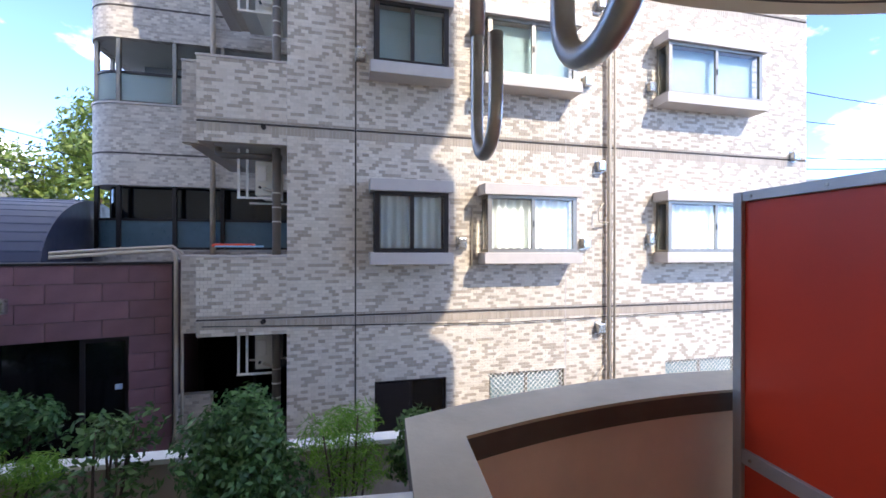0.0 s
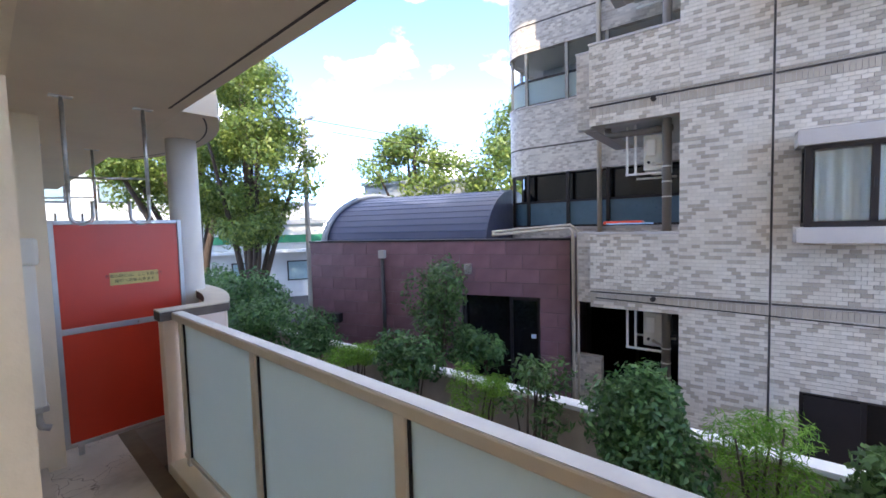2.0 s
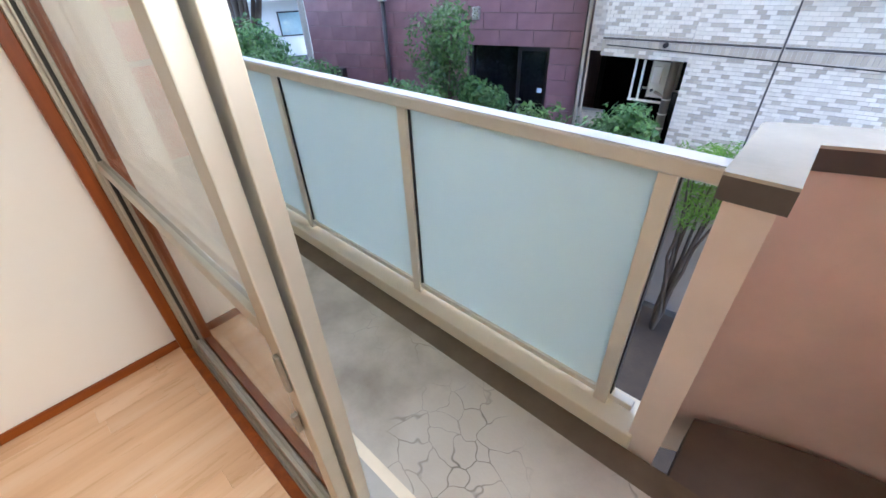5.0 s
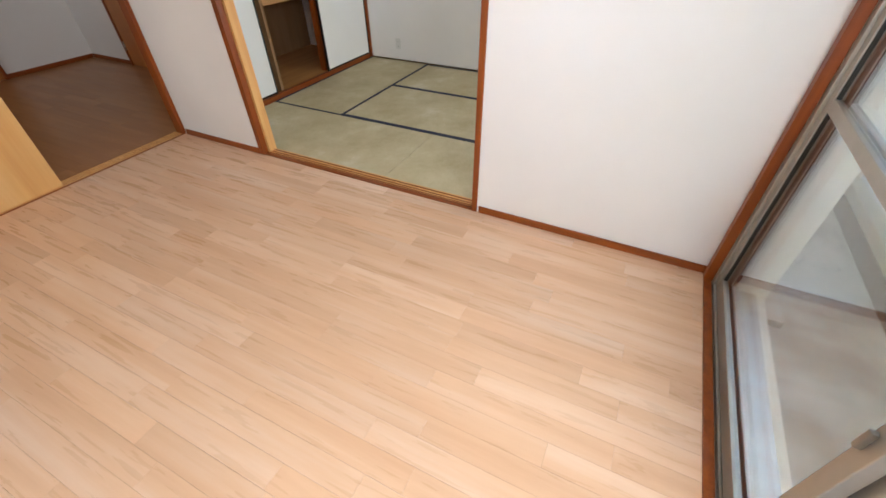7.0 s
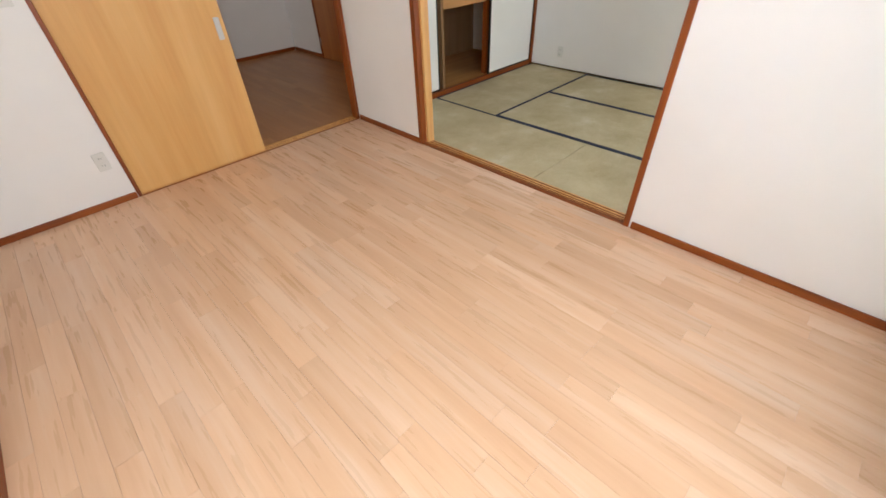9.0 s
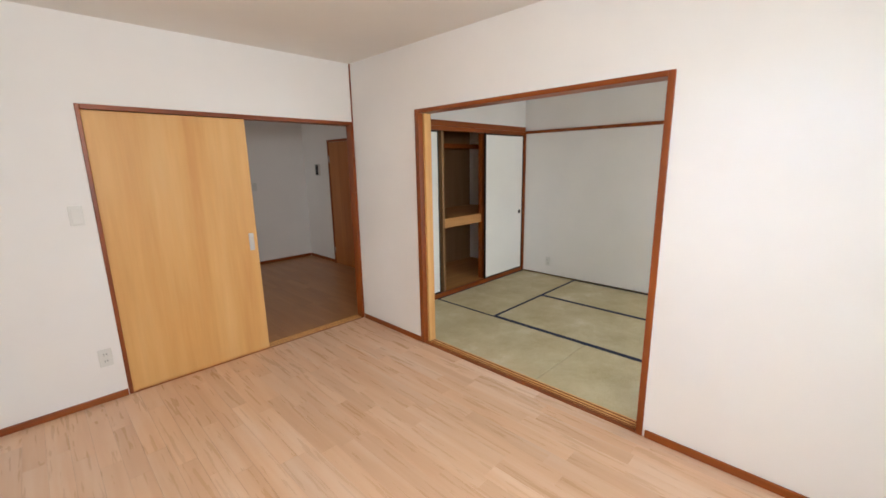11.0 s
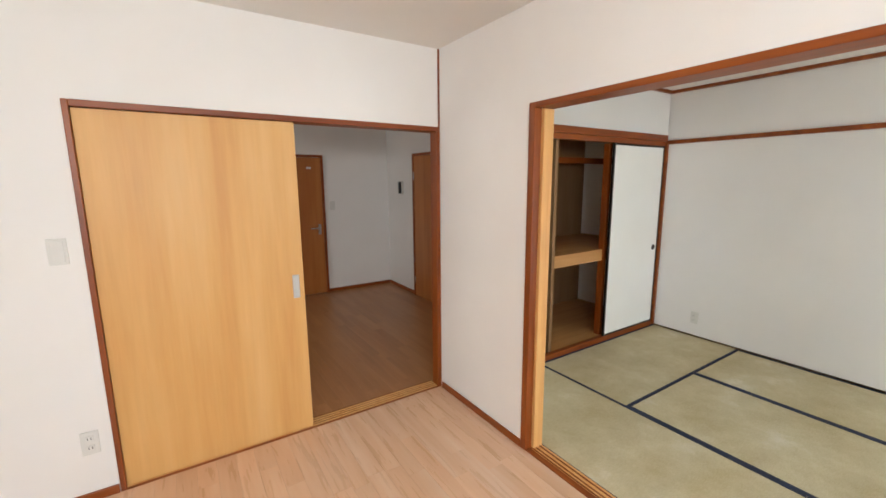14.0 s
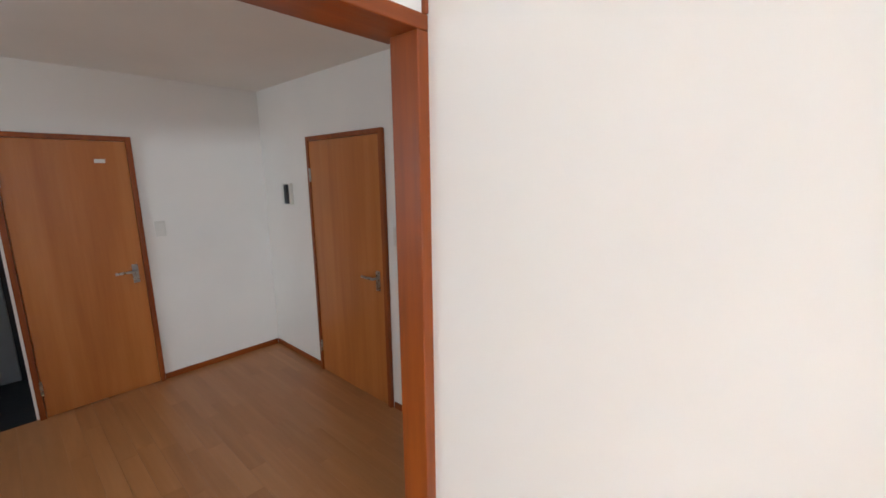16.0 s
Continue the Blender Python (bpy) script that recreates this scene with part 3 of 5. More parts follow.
def mat_thing(x0, x1, y0, y1, long_axis):
    t = thing("tatami_mat", "worn straw tatami mat with dark blue cloth borders", "tatami mat", "tatami mats on the floor")
    part("straw", boxes((x0 + 0.002, x1 - 0.002, y0 + 0.002, y1 - 0.002, -0.045, -0.016), bevel=0.003), M["tatami"], t)
    w = 0.024
    if long_axis == "y":
        rows = [(x0 + 0.001, x0 + w, y0 + 0.002, y1 - 0.002), (x1 - w, x1 - 0.001, y0 + 0.002, y1 - 0.002)]
    else:
        rows = [(x0 + 0.002, x1 - 0.002, y0 + 0.001, y0 + w), (x0 + 0.002, x1 - 0.002, y1 - w, y1 - 0.001)]
    for r in rows:
        part("border", boxes((*r, -0.019, -0.0138)), M["heri"], t)

mat_thing(-0.94, -0.112, TY0, -2.10, "y")
mat_thing(-0.94, -0.112, -2.10, -0.30, "y")
mat_thing(TX0, -0.94, TY0, -3.068, "x")
mat_thing(-1.845, -0.94, -3.068, -1.245, "y")
mat_thing(TX0, -1.845, -3.068, -1.245, "y")
mat_thing(TX0, -0.94, -1.245, -0.30, "x")

def rail(name, label, *rows):
    setting(name, boxes(*rows, bevel=0.003), M["trim_h"], label, "trim")

rail("trim_picture_rail", "dark red-brown wooden picture rail round the tatami room", (TX0 + 0.0005, TX0 + 0.022, TY0, TY1, 1.897, 1.935))
rail("trim_closet_head", "dark red-brown wooden closet head rail", (TX0 + 0.022, -0.113, TY0 - 0.04, TY0 + 0.022, 1.925, 1.985))
rail("trim_closet_rail", "pale wooden sliding rail above the closet doors", (TX0 + 0.03, -0.113, TY0 - 0.05, TY0 + 0.005, 1.88, 1.925))
rail("trim_corner_post", "dark wooden corner post of the tatami room", (TX0 + 0.0005, TX0 + 0.028, TY0 - 0.04, TY0 + 0.022, 0.0, 1.915))
rail("trim_closet_sill", "dark wooden closet sill", (TX0 + 0.028, -0.113, TY0 - 0.05, TY0 - 0.002, -0.04, 0.03))
rail("trim_ceiling_west", "dark wooden ceiling moulding", (TX0 + 0.0005, TX0 + 0.03, TY0, TY1, TCEIL - 0.03, TCEIL - 0.001))
rail("trim_ceiling_south", "dark wooden ceiling moulding above the closet", (TX0 + 0.03, -0.113, TY0 + 0.0005, TY0 + 0.03, TCEIL - 0.03, TCEIL - 0.001))

def fusuma(x0, x1, y, pull_x):
    f = thing("fusuma_door", "white paper fusuma sliding door with black lacquered edge", "sliding door", "closet sliding doors")
    part("paper", boxes((x0 + 0.018, x1 - 0.018, y, y + 0.016, 0.05, 1.862)), M["shoji_paper"], f)
    part("edge", boxes((x0, x0 + 0.018, y - 0.002, y + 0.019, 0.032, 1.88), (x1 - 0.018, x1, y - 0.002, y + 0.019, 0.032, 1.88),
                       (x0 + 0.018, x1 - 0.018, y - 0.002, y + 0.019, 0.032, 0.05), (x0 + 0.018, x1 - 0.018, y - 0.002, y + 0.019, 1.862, 1.88), bevel=0.002), M["black_lacquer"], f)
    bm = tube([(pull_x, y + 0.015, 0.85), (pull_x, y + 0.0195, 0.85)], [0.030, 0.027], 20)
    part("pull", bm, M["black_lacquer"], f)

fusuma(-2.642, -1.81, TY0 - 0.022, -2.57)
fusuma(-1.02, -0.113, TY0 - 0.045, -0.2)
shelf = thing("closet_shelf", "pale wooden closet middle shelf with thick front rail", "shelf")
part("board", boxes((TX0 + 0.002, -1.137, -4.89, -4.02, 0.865, 0.885)), M["shelf"], shelf)
part("front_rail", boxes((TX0 + 0.03, -1.137, -4.02, -3.975, 0.78, 0.89), bevel=0.003), M["shelf"], shelf)
rod = thing("closet_upper_rail", "dark wooden hanging rail inside the closet", "rail")
part("bar", boxes((TX0 + 0.002, -1.137, -4.5, -4.46, 1.72, 1.78), bevel=0.003), M["trim_h"], rod)
post = setting("closet_post", boxes((-1.86, -1.815, -4.02, -3.96, 0.03, 1.88), bevel=0.003), M["trim"], "dark wooden closet post", "trim")

# ---------------------------------------------------------------- kitchen
KX0, KY0, KCEIL = -1.085, -7.165, 2.34
floor_k = thing("floor_kitchen", "brown laminate strip floor of the kitchen", "floor", kind="structure")
part("floor_base", boxes((KX0, 2.85, KY0, -4.14, -0.1, -0.006)), M["gap"], floor_k)
part("floor_edge", boxes((KX0, -0.002, -4.14, -4.100, -0.1, 0.0)), M["plank_k"], floor_k)
setting("wall_kitchen_west", boxes((KX0 - 0.12, KX0, KY0 - 0.1, -4.95, 0, KCEIL), (KX0 - 0.0, KX0 + 0.003, -4.95, -4.091, 0, KCEIL)), M["wallpaper"], "white papered kitchen wall with a door", "wall")
setting("wall_kitchen_south", boxes((KX0, 0.62, KY0 - 0.1, KY0, 0, KCEIL), (1.55, 2.85, KY0 - 0.1, KY0, 0, KCEIL), (0.62, 1.55, KY0 - 0.1, KY0, 2.30, KCEIL)), M["wallpaper"], "white papered kitchen wall beside the entrance", "wall")
setting("wall_kitchen_north", boxes((KX0 + 0.003, 0.0, -4.100, -4.091, 0, KCEIL), (1.945, 2.85, -4.14, -4.131, 0, KCEIL), (0.0, 1.945, -4.14, -4.131, H_SLIDE + 0.03, KCEIL)), M["wallpaper"], "white papered kitchen side of the living room wall", "wall")
setting("ceiling_kitchen", boxes((KX0 - 0.12, 2.95, KY0 - 1.3, -4.131, KCEIL, KCEIL + 0.1), (KX0 - 0.12, -0.002, -4.131, -4.092, KCEIL, KCEIL + 0.1)), M["ceil"], "pale papered kitchen ceiling", "ceiling")
setting("wall_entrance_west", boxes((0.52, 0.62, -8.35, KY0 - 0.1, -0.12, KCEIL)), M["wallpaper"], "white entrance side wall", "wall")
setting("wall_entrance_east", boxes((1.55, 1.65, -8.35, KY0 - 0.1, -0.12, KCEIL)), M["wallpaper"], "white entrance side wall", "wall")
setting("wall_entrance_end", boxes((0.52, 1.65, -8.45, -8.35, -0.12, KCEIL)), M["wallpaper"], "white wall round the entrance door", "wall")
setting("floor_entrance", boxes((0.62, 1.55, -8.35, KY0, -0.14, -0.10)), M["dark"], "dark tiled entrance floor", "floor")
skirting("baseboard_kitchen_west", KX0 + 0.0005, KX0 + 0.012, KY0 + 0.012, -6.37, M["trim_y"])
skirting("baseboard_kitchen_west_near", KX0 + 0.0005, KX0 + 0.012, -5.44, -4.102, M["trim_y"])
skirting("baseboard_kitchen_south", KX0 + 0.012, -0.13, KY0 + 0.0005, KY0 + 0.012, M["trim_h"])

def hinged_door(name, label, m, w, h, handle_side, steel_hinges=False):
    """A flush door in its casing on a wall that faces +y, its middle at the foot of m."""
    d = thing(name, label, "door", kind="structure", at=m)
    part("leaf", boxes((-w / 2, w / 2, 0.004, 0.022, 0.006, h), bevel=0.003), M["kdoor"], d)
    part("casing", boxes((-w / 2 - 0.035, -w / 2 - 0.002, 0.0, 0.03, 0, h + 0.035), (w / 2 + 0.002, w / 2 + 0.035, 0.0, 0.03, 0, h + 0.035), (-w / 2 - 0.002, w / 2 + 0.002, 0.0, 0.03, h + 0.002, h + 0.035), bevel=0.003), M["trim"], d)
    s = handle_side
    hd = part("door_handle", boxes((s * (w / 2 - 0.075), s * (w / 2 - 0.035), 0.022, 0.030, 0.835, 0.975), bevel=0.003), M["steel"], d)
    x0 = s * (w / 2 - 0.055)
    part("lever", tube([(x0, 0.028, 0.925), (x0, 0.062, 0.925), (x0 - s * 0.015, 0.068, 0.925), (x0 - s * 0.125, 0.068, 0.925)], 0.009, 10), M["steel"], hd)
    for z in (0.22, h - 0.25):
        part("hinge", boxes((-s * (w / 2) - 0.008, -s * (w / 2) + 0.008, 0.022, 0.034, z - 0.05, z + 0.05), bevel=0.002), M["steel"], d)
    return d

kd = hinged_door("door_1", "brown veneered flush door with steel lever handle, closed", pose(0.24, KY0, 0), 0.66, 1.865, -1)
part("sticker", boxes((-0.202, -0.142, 0.0225, 0.024, 1.715, 1.741)), M["white_plastic"], kd, "small white sticker")
hinged_door("door_2", "brown veneered flush door with steel hinges, closed", pose(KX0, -5.905, 0, 0, 0, -90), 0.83, 1.865, -1)
ent = thing("entrance_door", "dark grey steel entrance door with lever handle", "door", kind="structure", at=pose(1.08, -8.35, -0.10))
part("leaf", boxes((-0.42, 0.42, 0.004, 0.03, 0.0, 1.98), bevel=0.004), M["far_grey"], ent)
part("casing", boxes((-0.46, -0.422, 0, 0.045, 0, 2.02), (0.422, 0.46, 0, 0.045, 0, 2.02), (-0.422, 0.422, 0, 0.045, 1.982, 2.02)), M["dark"], ent)
eh = part("door_handle", boxes((-0.36, -0.31, 0.03, 0.04, 0.98, 1.18), bevel=0.003), M["steel"], ent)
part("lever", tube([(-0.335, 0.04, 1.1), (-0.335, 0.08, 1.1), (-0.22, 0.085, 1.1)], 0.01, 10), M["steel"], eh)
part("thumb_turn", tube([(-0.335, 0.03, 1.32), (-0.335, 0.05, 1.32)], 0.022, 14), M["steel"], ent)
part("letter_box", boxes((-0.16, 0.16, 0.03, 0.06, 0.55, 0.75), bevel=0.004), M["far_grey"], ent)
lin_beam = setting("entrance_lintel", boxes((0.622, 1.548, -7.9, -7.8, 1.98, 2.14)), M["wallpaper"], "white boxed beam above the entrance", "beam")

# unseen window added on the solid east wall, as a place for the fill lamp
kw = thing("window_kitchen", "assumed unseen kitchen window, frosted, in an aluminium frame", "window", kind="structure", at=pose(2.846, -5.85, 1.45, 0, 0, 90))
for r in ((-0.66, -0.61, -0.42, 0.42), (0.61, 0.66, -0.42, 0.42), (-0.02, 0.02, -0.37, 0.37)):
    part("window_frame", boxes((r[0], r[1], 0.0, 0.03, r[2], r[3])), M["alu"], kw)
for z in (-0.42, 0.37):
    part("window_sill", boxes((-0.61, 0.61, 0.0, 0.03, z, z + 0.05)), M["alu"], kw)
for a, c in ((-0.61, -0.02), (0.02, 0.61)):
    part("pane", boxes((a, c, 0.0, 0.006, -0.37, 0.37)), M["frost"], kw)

icom = thing("intercom", "white wall intercom with dark handset screen", "intercom", at=pose(KX0, -6.72, 1.46, 0, 0, -90))
part("body", boxes((-0.07, 0.07, 0, 0.03, -0.09, 0.09), bevel=0.005), M["white_plastic"], icom)
part("handset", boxes((-0.055, 0.0, 0.03, 0.05, -0.08, 0.08), bevel=0.006), M["dark"], icom, "black handset")
wall_plate("light_switch", "white plastic light switch on the kitchen wall", "switch", pose(-0.235, KY0, 1.22), 0.07, 0.12, "switch")
wall_plate("light_switch", "white plastic light switch beside the brown door", "switch", pose(KX0, -5.36, 1.22, 0, 0, -90), 0.07, 0.12, "switch")

# ================================================================ THE BALCONY
BZ = -0.25          # balcony floor
RAIL_Y = 1.165
SOF = 2.54          # soffit of the slab above
setting("floor_balcony", boxes((-9.0, 8.0, 0.24, 1.0, BZ - 0.2, BZ)), M["balcony_floor"], "cracked grey concrete balcony floor", "floor")
M["gutter"] = plain("stained_gutter", "6f614e", 0.85, 0, 0.2, 5, 0.4, 40)
setting("balcony_gutter", boxes((-9.0, 8.0, 0.93, 1.055, BZ - 0.2, BZ + 0.002)), M["gutter"], "dark stained drainage gutter along the balcony edge", "gutter")
setting("balcony_kerb", boxes((-2.12, 1.80, 1.055, 1.255, BZ - 0.35, BZ + 0.09), bevel=0.008), M["cream_paint"], "mossy painted concrete kerb under the railing", "kerb")

def arc(cx, half, y_end, y_top, n=28):
    sag = y_top - y_end
    r = (half * half + sag * sag) / (2 * sag)
    a = math.asin(half / r)
    return [(cx + r * math.sin(-a + 2 * a * k / n), y_top - r + r * math.cos(-a + 2 * a * k / n)) for k in range(n + 1)]

def bulge(name, cx):
    """The rounded parapet in front of a party wall."""
    t = thing(name, "rounded masonry balcony parapet with grey-beige coping", "parapet", "rounded balcony parapets", "structure")
    inner = [(cx - 1.20, 1.07)] + arc(cx, 1.20, 1.42, 1.65) + [(cx + 1.20, 1.07)]
    outer = [(cx - 1.32, 1.07)] + arc(cx, 1.32, 1.52, 1.82) + [(cx + 1.32, 1.07)]
    part("wall", strip_plan(inner, outer, BZ - 0.35, 0.944), M["pink_wall"], t, "pink-beige painted masonry")
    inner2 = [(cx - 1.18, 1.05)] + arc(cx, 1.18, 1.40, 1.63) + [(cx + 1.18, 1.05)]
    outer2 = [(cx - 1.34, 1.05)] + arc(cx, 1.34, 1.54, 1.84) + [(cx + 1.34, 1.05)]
    part("coping_edge", strip_plan(inner2, outer2, 0.945, 1.012), M["coping_edge"], t, "dark coping edge")
    part("coping", strip_plan(inner2, outer2, 1.0122, 1.022), M["coping"], t, "pale weathered coping top")
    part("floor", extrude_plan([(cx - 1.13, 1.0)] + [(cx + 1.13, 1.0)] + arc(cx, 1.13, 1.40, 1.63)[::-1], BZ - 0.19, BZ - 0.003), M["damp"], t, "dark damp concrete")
    return t

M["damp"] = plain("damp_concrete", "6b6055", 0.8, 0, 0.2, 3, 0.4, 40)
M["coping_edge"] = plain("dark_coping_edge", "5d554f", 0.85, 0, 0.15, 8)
M["coping"] = plain("weathered_coping", "b7b0a0", 0.85, 0, 0.14, 4, 0.4, 50)
bulge("parapet_east", 3.10)
bulge("parapet_west", -3.42)

railing = thing("balcony_railing", "champagne aluminium balcony railing with frosted glass panels", "railing")
POSTS = (-1.95, -0.73, 0.45, 1.62)
part("handrail", boxes((-2.09, 1.775, RAIL_Y - 0.04, RAIL_Y + 0.04, 0.945, 1.000), bevel=0.008), M["alu_rail"], railing)
# brightness of the rail top is put into this strip's colour
part("top_strip", boxes((-2.09, 1.775, RAIL_Y - 0.034, RAIL_Y + 0.034, 1.0005, 1.004)), M["cap_white"], railing, "pale strip with the rail top's brightness painted in")
part("bottom_rail", boxes((-2.06, 1.75, RAIL_Y - 0.02, RAIL_Y + 0.02, BZ + 0.12, BZ + 0.155), bevel=0.004), M["alu_rail"], railing)
for px in POSTS:
    part("post", boxes((px - 0.03, px + 0.03, RAIL_Y - 0.03, RAIL_Y + 0.03, BZ + 0.085, 0.945), bevel=0.004), M["alu_rail"], railing)
    part("groove", boxes((px + 0.031, px + 0.038, RAIL_Y - 0.016, RAIL_Y + 0.016, BZ + 0.15, 0.945)), M["frame_dark"], railing)
for a, b in zip(POSTS, POSTS[1:]):
    part("glass_panel", boxes((a + 0.039, b - 0.03, RAIL_Y - 0.004, RAIL_Y + 0.004, BZ + 0.15, 0.947)), M["frost"], railing, "frosted greenish glass panel")

# party screens
def screen(name, x, y0, y1, side, sign):
    t = thing(name, "red escape partition board in an aluminium frame on the balcony", "partition", "balcony partitions")
    z0, z1, zm = BZ + 0.08, 1.735, 0.81
    part("board", boxes((x - 0.004, x + 0.004, y0 + 0.03, y1 - 0.03, zm + 0.02, z1 - 0.03)), M["red"], t)
    part("board", boxes((x - 0.004, x + 0.004, y0 + 0.03, y1 - 0.03, z0 + 0.03, zm - 0.02)), M["red"], t)
    for r in ((y0, y0 + 0.035, z0, z1), (y1 - 0.035, y1, z0, z1)):
        part("stile", boxes((x - 0.02, x + 0.02, *r), bevel=0.003), M["galv_pale"], t)
    for za, zb in ((z0, z0 + 0.035), (zm - 0.025, zm + 0.025), (z1 - 0.035, z1)):
        part("bar", boxes((x - 0.018, x + 0.018, y0 + 0.035, y1 - 0.035, za, zb), bevel=0.003), M["galv_pale"], t)
    n = 6
    for k in range(n):
        yy = y0 + 0.07 + (y1 - y0 - 0.14) * k / (n - 1)
        for zz in (z0 + 0.018, zm, z1 - 0.018):
            part("screw", tube([(x + side * 0.017, yy, zz), (x + side * 0.0215, yy, zz)], 0.006, 8), M["steel"], t)
    for dy in (y0 + 0.1, y1 - 0.1):
        part("foot", boxes((x - 0.015, x + 0.015, dy - 0.02, dy + 0.02, BZ - 0.003, z0), bevel=0.003), M["galv_pale"], t)
    return t

M["galv_pale"] = plain("pale_aluminium", "b4b7b8", 0.45, 0.6, 0.06, 9)
screen("partition", 2.955, 0.26, 1.605, -1, False)
west = screen("partition", -3.05, 0.56, 1.50, 1, True)
M["ink"] = plain("dark_print", "17120c", 0.6)
sign = part("sign", boxes((-3.044, -3.041, 0.93, 1.29, 1.16, 1.27)), M["sign_bg"] if "sign_bg" in M else plain("sign_beige", "c9b46a", 0.5), west, "pale yellow escape notice with dark lettering")



def lettering(name, text, size, m, parent):
    cu = bpy.data.curves.new(name, "FONT")
    cu.body, cu.size, cu.align_x, cu.align_y, cu.extrude = text, size, "CENTER", "CENTER", 0.0004
    tmp = new(name, cu)
    me = bpy.data.meshes.new_from_object(tmp.evaluated_get(bpy.context.evaluated_depsgraph_get()))
    bpy.data.objects.remove(tmp)
    bpy.data.curves.remove(cu)
    me.materials.append(M["ink"])
    ob = new(name, me)
    ob.parent = parent
    ob.matrix_local = m
    return ob


for row, z in (("非常の際には、ここを破って", 1.238), ("隣戸へ避難出来ます", 1.192)):
    lettering("notice_text", row, 0.033, pose(-3.0402, 1.11, z, 90, 0, 90), sign)

# hanging rods for laundry poles
def hook_pair(name, x, y_near=0.61, y_far=1.06):
    t = thing(name, "galvanised ceiling-hung laundry pole hooks", "laundry hook", "laundry pole hooks")
    r, zc = 0.0595, 1.745
    for y, d in ((y_near, 1), (y_far, -1)):
        bottom = [(x, y + d * (r - r * math.cos(a)), zc - r * math.sin(a)) for a in (math.pi * k / 14 for k in range(15))]
        path = [(x, y, SOF), (x, y, 2.1), (x, y, zc + 0.02)] + bottom + [(x, y + d * 2 * r, zc + 0.10)]
        part("rod", tube(path, 0.0108, 12), M["galv"], t)
        part("sleeve", tube([(x, y, 1.90), (x, y, 2.5)], 0.0135, 12), M["galv"], t)
        part("flange", boxes((x - 0.03, x + 0.03, y - 0.06, y + 0.06, SOF - 0.008, SOF - 0.0005), bevel=0.002), M["galv"], t)
    part("brace", tube([(x, y_near, 2.0), (x, y_far, 2.02)], 0.008, 8), M["galv"], t)
    return t

hook_pair("laundry_hooks", 1.857, 0.541, 1.0)
hook_pair("laundry_hooks", -2.20)
hook_pair("laundry_hooks", -4.3)

# slab above and its rounded ends, with drip groove
def slab(z0, z1, mat, name, label, y_edge=1.28):
    t = thing(name, label, "slab", kind="structure")
    part("plate", boxes((-9.6, 6.2, 0.24, y_edge, z0, z1)), mat, t)
    for cx in (3.10, -3.42):
        part("rounded_end", extrude_plan([(cx - 1.34, y_edge + 0.001), (cx + 1.34, y_edge + 0.001)] + arc(cx, 1.34, 1.54, 1.84)[::-1], z0, z1), mat, t)
    return t

upper = slab(SOF, SOF + 0.18, M["soffit"], "balcony_slab_above", "cream painted concrete balcony slab overhead")
part("drip_groove", boxes((-2.05, 1.78, 1.185, 1.20, SOF - 0.002, SOF + 0.01)), M["joint"], upper, "dark drip groove")
for cx in (3.10, -3.42):
    a_in, a_out = arc(cx, 1.24, 1.46, 1.745), arc(cx, 1.25, 1.47, 1.757)
    part("drip_groove", strip_plan(a_in, a_out, SOF - 0.002, SOF + 0.01), M["joint"], upper, "dark drip groove")
    part("upper_parapet", strip_plan([(cx - 1.14, 1.07)] + arc(cx, 1.14, 1.41, 1.64) + [(cx + 1.14, 1.07)], [(cx - 1.33, 1.07)] + arc(cx, 1.33, 1.53, 1.83) + [(cx + 1.33, 1.07)], SOF + 0.18, SOF + 1.45), M["cream_paint"], upper, "cream painted parapet")

column = thing("balcony_column", "round white painted column behind the partition", "column")
part("shaft", disc(None, -3.22, 1.60, BZ - 0.1, SOF, 0.135, 0.135, 32), M["white_paint"] if "white_paint" in M else plain("white_column_paint", "d8d5cd", 0.7, 0, 0.05, 3, 0.3, 60), column, smooth=True)
pil = setting("pilaster_west", boxes((-3.4, -2.90, 0.24, 0.55, BZ, SOF)), M["cream_paint"], "cream painted pilaster beside the partition", "pilaster")
pil2 = setting("pilaster_east", boxes((2.93, 3.4, 0.24, 0.27, BZ, SOF)), M["cream_paint"], "cream painted wall end behind the partition", "pilaster")

M["concrete_pale"] = plain("pale_rough_concrete", "bdb4a4", 0.9, 0, 0.1, 4, 0.5, 50)
pipe = thing("pipe_cover", "cream plastic air conditioner pipe cover on the wall", "pipe cover")
part("duct", boxes((-2.36, -2.29, 0.34, 0.43, 0.45, 1.42), bevel=0.01), M["ac_white"], pipe)
part("elbow", boxes((-2.375, -2.275, 0.266, 0.45, 1.42, 1.60), bevel=0.02), M["ac_white"], pipe)
part("clamp", boxes((-2.37, -2.28, 0.266, 0.44, 0.43, 0.47), bevel=0.004), M["grey_plastic"], pipe)
part("hose", tube([(-2.325, 0.385, 0.45), (-2.325, 0.385, 0.36), (-2.325, 0.40, 0.32), (-2.325, 0.44, 0.30)], 0.022, 10), M["grey_plastic"], pipe, "grey drain hose", True)
setting("wall_plinth", boxes((-2.90, -0.02, 0.266, 0.44, BZ, BZ + 0.05), bevel=0.006), M["concrete_pale"], "pale concrete plinth along the balcony wall", "plinth")

